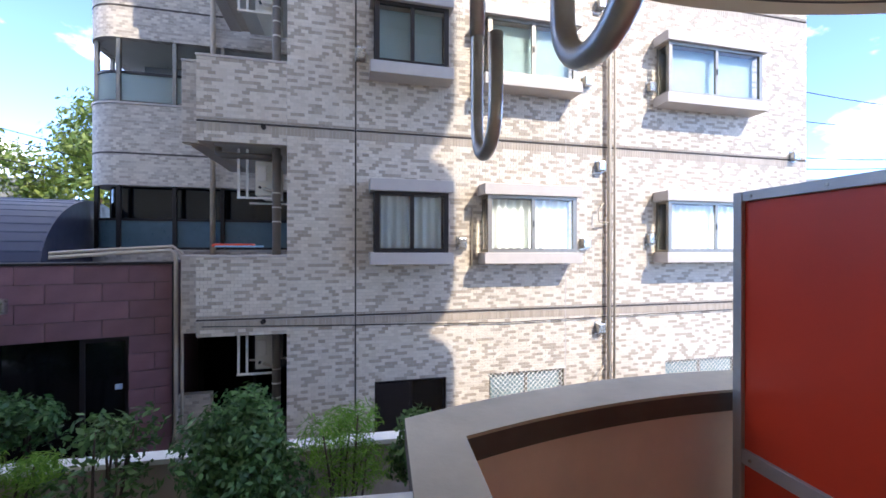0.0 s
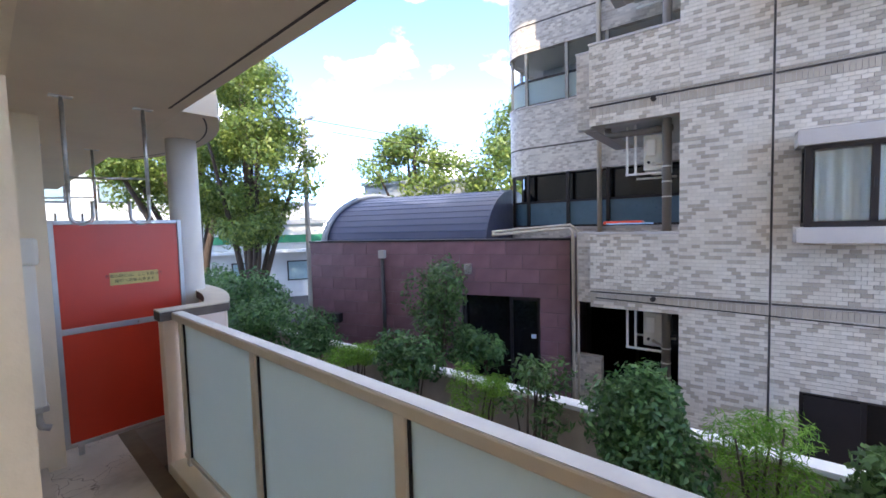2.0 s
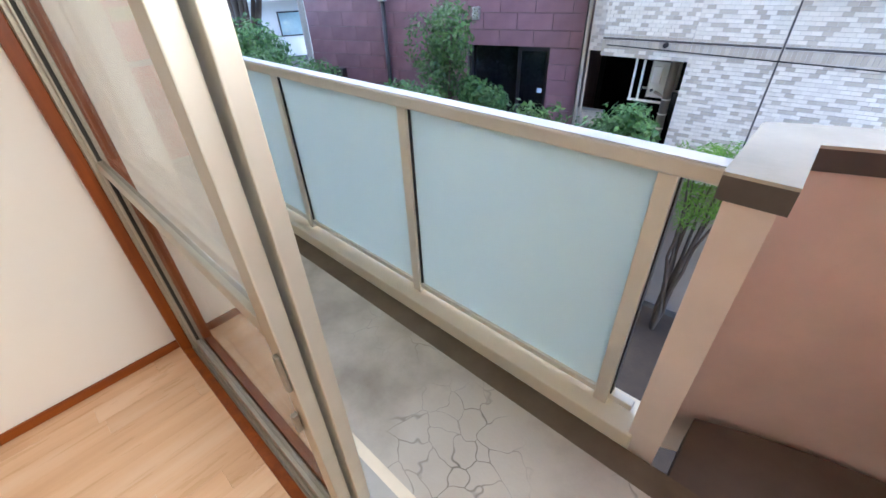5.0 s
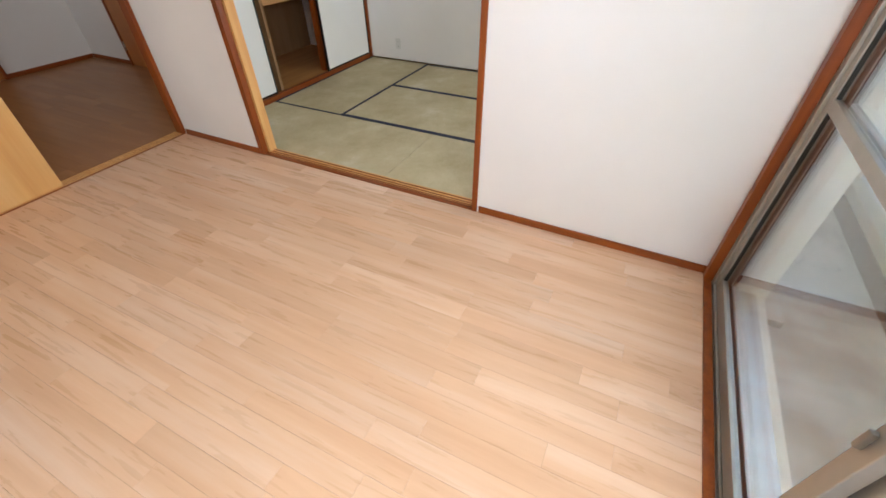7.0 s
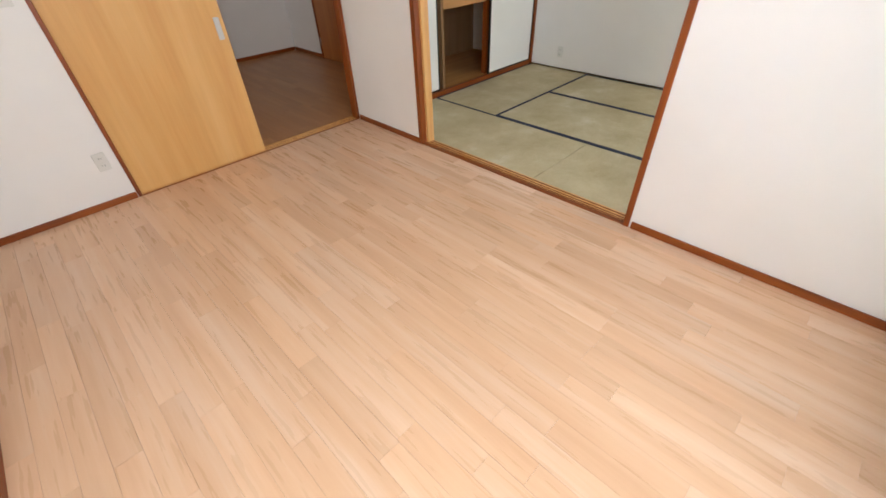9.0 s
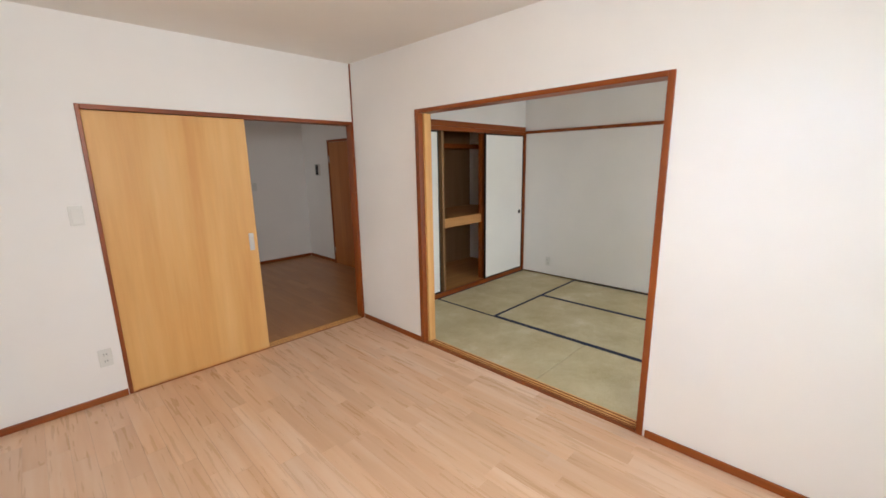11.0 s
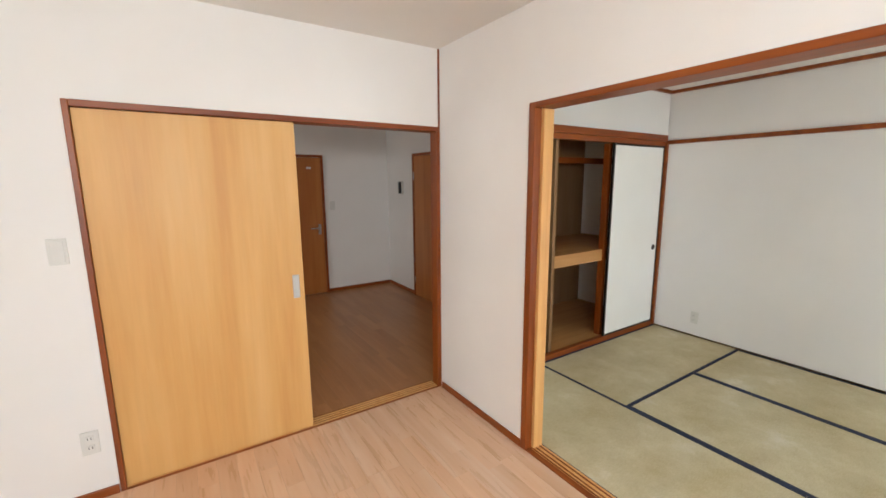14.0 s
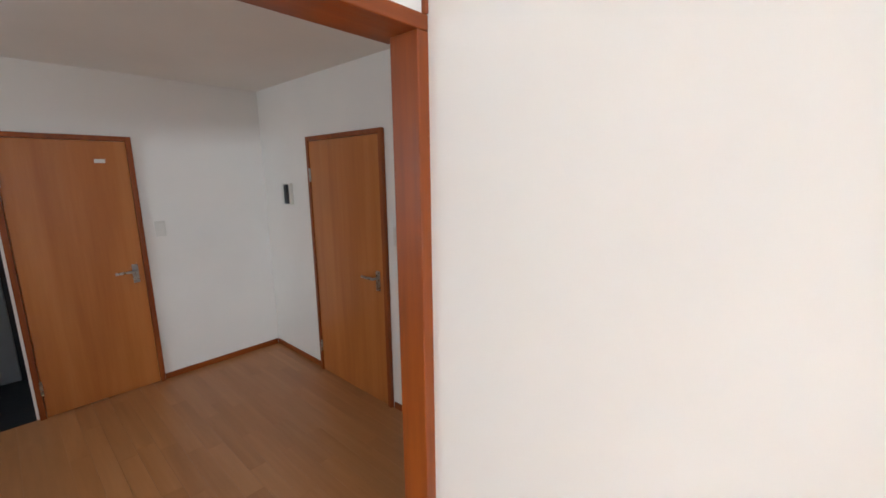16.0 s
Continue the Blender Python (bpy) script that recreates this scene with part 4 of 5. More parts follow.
# the block that the flat belongs to
blk = thing("apartment_block", "cream apartment block that holds the flat", "building", kind="structure")
part("wall_lower", boxes((-9.5, 7.9, -9.0, 1.05, -2.6, BZ - 0.2)), M["cream_paint"], blk)
part("wall_upper", boxes((-9.5, 2.5, -9.0, 0.24, SOF + 0.05, 10.9), (2.5, 4.0, -9.0, 0.24, SOF + 0.05, 12.6), (4.0, 7.9, -9.0, 0.24, SOF + 0.05, 12.6), (4.0, 7.9, -3.0, 0.24, 12.6, 16.3)), M["cream_paint"], blk)
part("wall_west", boxes((-9.5, -2.96, -9.0, 0.238, BZ - 0.2, SOF + 0.05)), M["cream_paint"], blk)
part("wall_east", boxes((2.96, 7.9, -9.0, 0.238, BZ - 0.2, SOF + 0.05)), M["cream_paint"], blk)
part("wall_back", boxes((-2.96, 2.96, -9.0, -8.46, BZ - 0.2, SOF + 0.05)), M["cream_paint"], blk)


def rounded_end(r_out, west=-9.5):
    """Plan line of an upper balcony, along the front and round the east corner."""
    cx, cy = 6.95, 0.24
    return [(west, cy + r_out)] + [(cx + r_out * math.sin(a), cy + r_out * math.cos(a)) for a in (math.pi / 2 * k / 14 for k in range(15))]


for k in range(1, 5):
    z, west_end = SOF + 2.85 * k, 4.0 if k > 2 else -9.5     # the top storeys step back
    part("balcony_floor", extrude_plan(rounded_end(1.05, west_end)[::-1] + [(west_end, 0.24)], z, z + 0.18), M["cream_paint"], blk)
    part("balcony_parapet", strip_plan(rounded_end(0.9, west_end), rounded_end(1.05, west_end), z + 0.18, z + 1.4), M["cream_paint"], blk)


# ================================================================ OUTSIDE
GZ = -2.45
ground = setting("ground", boxes((-400, 400, -400, 400, GZ - 0.3, GZ)), M["asphalt"], "dark asphalt ground", "ground")
setting("garden_bed", boxes((-14, 14, 2.2, 4.55, GZ, GZ + 0.12)), M["soil"], "planting bed with dark soil between the buildings", "soil")

# --- tiled apartment house opposite; local x along its face, y into the house
house = thing("apartment_house", "cream tiled apartment house with bay windows", "building", at=pose(1.24, 6.677, 0, 0, 0, 5.2))
HTOP = 9.6
U1 = 9.07
STR = (0.41, 3.25, 6.09)        # string courses
bay_rows = [(0.215, 1.485), (1.99, 3.70), (5.38, 7.62)]
holes = [(0.31, 1.46, -1.75, -0.55), (2.19, 3.57, -1.75, -0.555), (5.66, 7.3, -1.75, -0.56)]
for z0 in (1.37, 4.21, 7.05):
    for a, b in bay_rows:
        holes.append((a + 0.10, b - 0.10, z0, z0 + 1.08))

def wall_grid(u0, u1, z0, z1, holes, v0, v1):
    """A wall with openings right through it, as one mesh."""
    us = sorted({u0, u1, *[h[0] for h in holes], *[h[1] for h in holes]})
    zs = sorted({z0, z1, *[h[2] for h in holes], *[h[3] for h in holes]})
    bm = bmesh.new()
    for za, zb in zip(zs, zs[1:]):
        run = None
        for ua, ub in zip(us, us[1:]):
            if ub <= u0 or ua >= u1 or zb <= z0 or za >= z1:
                continue
            open_here = any(h[0] <= ua and ub <= h[1] and h[2] <= za and zb <= h[3] for h in holes)
            if open_here:
                if run:
                    box(bm, run[0], run[1], v0, v1, za, zb)
                run = None
            else:
                run = (run[0], ub) if run else (ua, ub)
        if run:
            box(bm, run[0], run[1], v0, v1, za, zb)
    return bm

wall_a = part("wall", wall_grid(-0.98, U1, GZ, HTOP, holes, 0.012, 0.24), M["mortar"], house, "mortar bed of the tiled wall")
bands = [(-2.19, -0.98, 0.265, 1.40), (-2.19, -0.98, 3.06, 4.26), (-2.19, -0.98, 5.90, 7.10), (-2.19, -0.98, 8.74, HTOP)]
band_walls = []
for a, b, z0, z1 in bands:
    band_walls.append(part("balcony_parapet", boxes((a, b, 0.012, 0.16, z0, z1), (a + 0.012, a + 0.16, 0.16, 2.5, z0, z0 + 0.34)), M["mortar"], house, "tiled balcony parapet"))
    part("coping", boxes((a - 0.01, b + 0.0, -0.015, 0.18, z1, z1 + 0.035), bevel=0.005), M["bay_trim"], house)
    # the narrow stretch of parapet that steps back from the main face
    part("stepped_parapet", boxes((a - 0.27, a - 0.002, 0.25, 0.40, z0 + 0.02, z1)), M["tile_band"], house, "tiled parapet return")
    part("coping", boxes((a - 0.28, a - 0.012, 0.235, 0.415, z1, z1 + 0.035), bevel=0.005), M["bay_trim"], house)
    part("soffit_edge", boxes((a - 0.20, a - 0.002, 0.402, 2.55, z0 + 0.005, z0 + 0.06)), M["bay_trim"], house, "dark slab edge")
    part("balcony_floor", boxes((a + 0.16, b, 0.16, 2.6, z0 + 0.01, z0 + 0.12)), M["far_wall"], house, "pale balcony soffit")
part("inner_wall", boxes((-0.98, -0.74, 0.24, 4.4, GZ, HTOP)), M["tile_rest"], house, "tiled side wall of the balconies")
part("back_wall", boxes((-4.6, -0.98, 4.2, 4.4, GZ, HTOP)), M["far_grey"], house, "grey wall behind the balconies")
part("body", boxes((-0.74, U1, 4.4, 9.0, GZ, HTOP), (U1 - 0.24, U1, 0.24, 4.4, GZ, HTOP)), M["far_wall"], house, "plain side and rear walls")
part("roof", boxes((-4.9, U1 + 0.1, -0.05, 9.05, HTOP, HTOP + 0.25)), M["bay_trim"], house, "flat roof with pale parapet")
for z in STR:
    for u0, u1 in ((-2.19, -0.98), (-0.98, 0.0), (0.03, U1)):
        part("string_course", boxes((u0 + 0.002, u1 - 0.002, -0.006, 0.012, z + 0.084, z + 0.106), bevel=0.004), M["joint"], house, "dark recessed line of the string course")
part("expansion_joint", boxes((0.004, 0.026, -0.004, 0.012, GZ, HTOP)), M["joint"], house)
part("expansion_joint", boxes((3.585, 3.605, -0.002, 0.012, GZ, HTOP)), M["bay_trim"], house)

# loggia windows and furniture behind the parapets
for z0 in (GZ, 1.5 - 1.1, 4.31 - 1.1):
    w = part("balcony_window", boxes((-3.6, -1.05, 4.12, 4.195, z0 + 0.02, z0 + 2.1)), M["frame_dark"], house)
    for a, b in ((-3.35, -2.30), (-2.22, -1.10)):
        part("pane", boxes((a, b, 4.10, 4.119, z0 + 0.08, z0 + 2.04)), M["dark_glass"], w)
for z0 in (-0.35, 2.35, 5.2):
    # hung with its end panel towards the street
    ac = part("outdoor_unit", boxes((-1.50, -1.20, 0.62, 1.40, z0, z0 + 0.54), bevel=0.02), M["ac_white"], house, "off-white ceiling-hung air conditioner unit")
    ac.location = (0.0, -0.22, 0.0)
    part("valve_cover", boxes((-1.46, -1.33, 0.585, 0.62, z0 + 0.22, z0 + 0.46), bevel=0.012), M["white_plastic"], ac)
    part("valve", tube([(-1.42, 0.60, z0 + 0.12), (-1.42, 0.55, z0 + 0.12)], 0.02, 10), M["dark"], ac)
    part("grille", tube([(-1.52, 1.0, z0 + 0.27), (-1.505, 1.0, z0 + 0.27)], 0.2, 28), M["grey_plastic"], ac)
    for u in (-1.74, -1.62, -1.17):
        part("hanger", boxes((u, u + 0.03, 0.58, 0.61, z0 - 0.06, z0 + 0.70)), M["white_paint"], ac, "white steel hanger")
    part("bracket", boxes((-1.74, -1.14, 0.545, 0.578, z0 - 0.06, z0 - 0.03)), M["white_paint"], ac, "white steel bracket")
    part("bracket", boxes((-1.74, -1.14, 1.38, 1.41, z0 - 0.06, z0 - 0.03)), M["white_paint"], ac, "white steel bracket")
    part("pipe", tube([(-1.36, 0.58, z0 + 0.10), (-1.22, 0.50, z0 + 0.06), (-1.14, 0.5, z0 + 0.3), (-1.14, 0.5, z0 + 0.72)], 0.025, 8), M["pipe"], ac)
    part("soffit_pipe", tube([(-1.1, 0.32, z0 + 0.58), (-1.95, 0.40, z0 + 0.60), (-2.02, 0.42, z0 + 0.64), (-2.02, 0.42, z0 + 0.73)], 0.05, 12), M["pipe_dark"], house, "grey-brown pipe under the soffit", True)
    for z in (z0 - 0.42, z0 - 0.20, z0 + 0.02):
        part("pipe_strap", tube([(-1.17, 0.3, z), (-1.17, 0.3, z + 0.02)], 0.067, 14), M["white_paint"], house, "white pipe strap")
part("drain_pipe", tube([(-1.17, 0.3, GZ), (-1.17, 0.3, HTOP)], 0.062, 14), M["pipe_dark"], house, "grey-brown drain pipe", True)
part("low_wall", boxes((-2.72, -2.24, 0.80, 0.95, GZ, -0.80)), M["tile_band"], house, "low tiled wall under the balconies")

# windows: two storeys of bays and the lower windows
def bay(u0, u1, z0, dark):
    d, zt = 0.30, z0 + 1.15
    fr = M["frame_dark"] if dark else M["alu_dark"]
    x0, x1, za, zb, mid = u0 + 0.07, u1 - 0.07, z0 + 0.08, zt - 0.15, (u0 + u1) / 2
    b = part("bay_window", boxes((x0 + 0.07, x1 - 0.07, -d, -d + 0.05, zb - 0.05, zb)), fr, house, "boxed bay window with grey-lilac hood and sill")
    part("bottom_rail", boxes((x0 + 0.07, x1 - 0.07, -d, -d + 0.05, za, za + 0.06)), fr, b)
    part("mullion", boxes((mid - 0.03, mid + 0.03, -d + 0.005, -d + 0.05, za + 0.06, zb - 0.05)), fr, b)
    for e0, e1, w in ((x0, x0 + 0.07, x0), (x1 - 0.07, x1, x1 - 0.05)):
        part("corner_post", boxes((e0, e1, -d, -d + 0.06, za, zb)), fr, b)
        part("wall_post", boxes((w, w + 0.05, -0.05, 0.0, za + 0.05, zb - 0.05)), fr, b)
        for z in (za, zb - 0.05):
            part("side_rail", boxes((w, w + 0.05, -d + 0.06, 0.0, z, z + 0.05)), fr, b)
    part("sill", boxes((u0, u1, -d - 0.06, 0.0, z0 - 0.10, z0 + 0.08), bevel=0.008), M["bay_trim"], b, "grey-lilac sill box")
    part("hood", boxes((u0, u1, -d - 0.06, 0.0, zt - 0.15, zt + 0.03), bevel=0.008), M["bay_trim"], b, "grey-lilac hood")
    for a, c in ((x0 + 0.07, mid - 0.03), (mid + 0.03, x1 - 0.07)):
        p = part("pane", boxes((a, c, -d + 0.020, -d + 0.026, za + 0.06, zb - 0.05)), M["glass"], b)
        p.visible_shadow = False
    for x in (x0 + 0.02, x1 - 0.026):
        p = part("pane", boxes((x, x + 0.006, -d + 0.06, -0.05, za + 0.05, zb - 0.05)), M["glass"], b)
        p.visible_shadow = False
    part("latch", boxes((mid - 0.012, mid + 0.012, -d - 0.012, -d + 0.005, z0 + 0.5, z0 + 0.6), bevel=0.003), M["dark"], b)
    return b, x0, x1, za, zb

def curtain(u0, u1, z0, z1, v, parent, mat):
    bm = bmesh.new()
    n = int((u1 - u0) / 0.018)
    cols = []
    for k in range(n + 1):
        u = u0 + (u1 - u0) * k / n
        off = 0.022 * math.sin(k * 0.85) + 0.012 * math.sin(k * 0.31 + u0)
        cols.append([bm.verts.new((u, v + off, z)) for z in (z0, z1)])
    for a, b in zip(cols, cols[1:]):
        f = bm.faces.new((a[0], b[0], b[1], a[1]))
        f.smooth = True
    return part("curtain", bm, mat, parent, "white net curtain")

for zi, z0 in enumerate((1.39, 4.23, 7.07)):
    for wi, (u0, u1) in enumerate(bay_rows):
        b, x0, x1, za, zb = bay(u0, u1, z0, wi == 0)
        if zi == 0:
            curtain(x0 + 0.1, x1 - 0.1, za + 0.07, zb - 0.06, -0.18, b, M["curtain"])
        else:
            part("blind", boxes((x0 + 0.08, x1 - 0.08, -0.16, -0.15, za + 0.07, zb - 0.06)), M["pale_glass"], b, "pale obscured inner glass")
        # no room behind: a grey panel puts its dimness into a colour
        part("room_dark", boxes((u0 - 0.1, u1 + 0.1, 1.2, 1.25, z0 - 0.4, z0 + 1.6)), M["far_grey"], b, "flat grey panel standing in for the dim room")
for hi, (a, b, z0, z1) in enumerate(holes[:3]):
    w = part("window", boxes((a, a + 0.04, 0.05, 0.11, z0, z1), (b - 0.04, b, 0.05, 0.11, z0, z1), (a + 0.04, b - 0.04, 0.05, 0.11, z1 - 0.04, z1), (a + 0.04, b - 0.04, 0.05, 0.11, z0, z0 + 0.05),
                             ((a + b) / 2 - 0.025, (a + b) / 2 + 0.025, 0.055, 0.10, z0 + 0.05, z1 - 0.04)), M["frame_dark"] if hi == 0 else M["alu_dark"], house, "ground floor window with security mesh")
    for p0, p1 in ((a + 0.04, (a + b) / 2 - 0.025), ((a + b) / 2 + 0.025, b - 0.04)):
        part("pane", boxes((p0, p1, 0.085, 0.092, z0 + 0.05, z1 - 0.04)), M["dark_glass"] if hi == 0 else M["pale_glass"], w)
    # diagonal security bars
    bm = bmesh.new()
    step, span = (0.085, z1 - z0)
    n = int((b - a + span) / step)
    for k in range(n):
        for sgn in (1, -1):
            s = a - span + k * step
            pts = []
            for q in (0.0, 1.0):
                u = s + q * span
                z = z0 + q * span if sgn > 0 else z1 - q * span
                pts.append((u, z))
            (ua, za_), (ub, zb_) = pts
            lo, hi_ = max(ua, a), min(ub, b)
            if hi_ - lo < 0.03:
                continue
            f0, f1 = (lo - ua) / span, (hi_ - ua) / span
            pa = (lo, 0.02, za_ + (zb_ - za_) * f0)
            pb = (hi_, 0.02, za_ + (zb_ - za_) * f1)
            tube([pa, pb], 0.005, 4, bm)
    if hi:
        part("security_mesh", bm, M["cap_white"], w, "pale diagonal metal lattice")
    else:
        bm.free()
        part("insect_screen", boxes((a + 0.04, (a + b) / 2 - 0.03, 0.03, 0.034, z0 + 0.05, z1 - 0.04)), M["frame_dark"], w, "dark insect screen")

# vents, pipes, joints on the tiled face
def vent(u, z, w=0.15):
    v = part("vent_hood", boxes((u - w / 2, u + w / 2, -0.11, -0.001, z - 0.08, z + 0.10), bevel=0.02), M["steel"], house, "stainless steel vent hood")
    part("flange", boxes((u - w / 2 - 0.015, u + w / 2 + 0.015, -0.006, -0.0005, z - 0.10, z + 0.12)), M["steel"], v)

for u, z in ((1.70, 1.61), (0.09, 4.50), (3.95, 1.62), (3.98, 4.45), (4.25, 2.98), (5.30, 4.47), (5.30, 1.70), (4.25, 0.12), (4.25, 5.85), (9.0 - 0.3, 3.4)):
    vent(u, z)
part("drain_pipe", tube([(4.41, -0.07, GZ), (4.41, -0.07, HTOP)], 0.035, 14), M["pipe"], house, "beige drain pipe", True)
part("drain_pipe", tube([(4.53, -0.06, GZ), (4.53, -0.06, HTOP)], 0.022, 12), M["pipe"], house, "thin beige drain pipe", True)
for z in (-0.9, 2.0, 4.9):
    part("stirrup", tube([(4.42, -0.08, z), (4.2, -0.10, z), (4.18, -0.10, z + 0.05), (4.18, -0.10, z + 0.22), (4.3, -0.08, z + 0.34), (4.3, -0.03, z + 0.34)], 0.012, 8), M["pipe"], house, "bent pipe stirrup")
part("cable_duct", boxes((1.87, 1.90, -0.04, 0.0, 1.2, 2.2), bevel=0.005), M["pipe"], house)
part("cable_duct", boxes((1.87, 1.90, -0.04, 0.0, 3.95, 4.9), bevel=0.005), M["pipe"], house)
for u in (-1.3,):
    for z in STR[:2]:
        part("drain_outlet", tube([(u, -0.05, z + 0.05), (u, 0.02, z + 0.05)], 0.035, 12), M["frame_dark"], house)
part("wire", tube([(-2.1, -0.03, 0.42), (0, -0.03, 0.36), (2.5, -0.03, 0.30), (5.4, -0.03, 0.34), (9.0, -0.03, 0.38)], 0.008, 6), M["frame_dark"], house, "thin black cable")
part("laundry", boxes((-2.0, -1.45, 0.02, 0.22, 1.545, 1.60), bevel=0.02), M["red"], house, "red folded cloth on the parapet")
part("laundry", boxes((-1.95, -1.30, -0.02, 0.02, 1.545, 1.57), bevel=0.008), plain("light_blue_cloth", "8fb4cf", 0.8), house, "light blue cloth strip")

# rounded corner balconies set back at the left
def round_corner(off):
    r, cx, cy = 0.65, -4.50, 3.45
    rr = r + off
    pts = [(-1.0, cy - rr)]
    for k in range(17):
        a = -math.pi / 2 - (math.pi / 2) * k / 16
        pts.append((cx + rr * math.cos(a), cy + rr * math.sin(a)))
    pts.append((cx - rr, 7.5))
    return pts


WING = ((0.0, 1.455), (2.77, 4.36), (5.66, 7.25), (8.5, HTOP))
for i, (z0, z1) in enumerate(WING):
    inn, out = round_corner(-0.14), round_corner(0.0)
    band = part("rounded_balcony", strip_plan(inn, out, z0, z1), M["tile_band"], house, "tiled rounded corner parapet")
    part("coping", strip_plan(round_corner(-0.17), round_corner(0.02), z1, z1 + 0.045), M["bay_trim"], house)
    if i:
        part("joint_line", strip_plan(round_corner(0.0005), round_corner(0.006), z0 + 0.61, z0 + 0.645), M["joint"], band, "dark line of the string course")
    part("soffit", extrude_plan(round_corner(-0.14) + [(-1.0, 7.5)], z0 + 0.01, z0 + 0.12), M["far_wall"], house)
    if i < 3:
        zt = WING[i + 1][0]
        g = part("glass_rail", strip_plan(round_corner(-0.09), round_corner(-0.08), z1 + 0.09, z1 + 0.62), M["frost"] if i else M["dim_glass"], house, "frosted glass railing above the parapet")
        for za, zb in ((0.06, 0.09), (0.62, 0.67)):
            part("rail_bar", strip_plan(round_corner(-0.11), round_corner(-0.06), z1 + za, z1 + zb), M["frame_dark"], g)
        for u, v in ((-2.62, 2.86), (-3.50, 2.86), (-4.48, 2.86), (-4.98, 3.12), (-5.09, 3.9)):
            part("post", boxes((u - 0.035, u + 0.035, v - 0.035, v + 0.035, z1 + 0.045, zt)), M["frame_dark"] if i == 0 else M["alu_dark"], house)
        if i == 0:
            part("glazing", strip_plan(round_corner(-0.30), round_corner(-0.29), z1 + 0.045, zt), M["dark_glass"], house, "dark glazing over the railing")
part("drain_pipe", tube([(-2.76, 2.70, 1.2), (-2.76, 2.70, HTOP)], 0.05, 14), M["pipe"], house, "pale drain pipe of the rounded wing", True)

# --- plum panelled shop with a barrel roof
pl = thing("plum_shop_building", "low plum stone-panelled building with a slate-blue barrel roof", "building", at=pose(-1.50, 7.00, 0, 0, 0, 17.6))
PL, PT_ = -5.80, 1.29
part("wall", boxes((PL, -2.08, 0.02, 0.3, GZ, PT_), (-0.54, 0.0, 0.02, 0.3, GZ, PT_), (-2.08, -0.54, 0.02, 0.3, 0.24, PT_)), M["joint"], pl, "dark panel joints")
part("side_wall", boxes((PL + 0.001, PL + 0.25, 0.3, 8.4, GZ, PT_)), M["purple"], pl)
part("side_wall", boxes((-0.25, 0.0, 0.3, 8.4, GZ, PT_)), M["purple"], pl)
part("parapet_cap", boxes((PL - 0.02, 0.02, -0.02, 0.34, PT_, PT_ + 0.035), bevel=0.006), M["frame_dark"], pl)
part("flat_roof", boxes((PL + 0.25, -0.25, 0.3, 8.4, PT_ - 0.2, PT_ - 0.1)), M["far_grey"], pl)
ent2 = part("shop_entrance", boxes((-2.08, -0.54, 0.22, 0.27, GZ, 0.24)), M["dark_glass"], pl, "dark recessed glass entrance")
part("entrance_frame", boxes((-1.12, -1.06, 0.10, 0.2, GZ, 0.238), (-0.60, -0.542, 0.10, 0.2, GZ, 0.238), (-1.06, -0.60, 0.10, 0.2, 0.16, 0.238), (-2.078, -2.02, 0.10, 0.2, GZ, 0.238)), M["frame_dark"], ent2)
part("door_leaf", boxes((-1.06, -0.60, 0.12, 0.17, GZ, 0.16)), M["dark_glass"], ent2, "black glazed door")
part("handle", tube([(-0.68, 0.1, -1.0), (-0.68, 0.07, -1.0), (-0.78, 0.07, -1.0)], 0.012, 8), M["steel"], ent2)
part("sticker", boxes((-0.72, -0.63, 0.112, 0.118, -0.55, -0.47)), plain("blue_white_sticker", "b9cfe6", 0.5), ent2, "small pale blue sticker")
part("wall_lamp", boxes((-1.95, -1.82, -0.12, -0.001, 0.66, 0.86), bevel=0.02), M["steel"], pl, "steel wall vent hood")
part("drain_pipe", tube([(-3.82, -0.05, GZ), (-3.82, -0.05, 1.0)], 0.04, 12), M["frame_dark"], pl, "black drain pipe", True)
part("drain_head", boxes((-3.89, -3.75, -0.11, -0.001, 0.95, 1.12), bevel=0.01), M["grey_plastic"], pl)
part("meter_box", boxes((-5.35, -4.95, -0.15, -0.001, -0.5, -0.3), bevel=0.01), M["frame_dark"], pl)
part("corner_pipe", tube([(0.06, -0.08, GZ), (0.06, -0.08, 1.43), (0.0, -0.08, 1.50), (-0.9, -0.06, 1.44), (-1.4, -0.04, 1.40)], 0.03, 10), M["pipe"], pl, "pale cable conduit", True)
part("corner_pipe", tube([(0.14, -0.08, GZ), (0.14, -0.08, 1.46), (0.02, -0.08, 1.56), (-0.9, -0.06, 1.50), (-1.4, -0.04, 1.46)], 0.022, 10), M["pipe"], pl, "pale cable conduit", True)

def barrel():
    bm = bmesh.new()
    n, x0, x1 = 26, -5.9, -1.75
    rows = []
    for x in (x0, x1):
        rows.append([bm.verts.new((x, 0.7 + 2.6 - 2.6 * math.cos(math.pi * k / n), PT_ - 0.12 + 1.31 * math.sin(math.pi * k / n))) for k in range(n + 1)])
    for k in range(n):
        f = bm.faces.new((rows[0][k], rows[0][k + 1], rows[1][k + 1], rows[1][k]))
    bm.faces.new(rows[0])
    bm.faces.new(rows[1])
    return bm

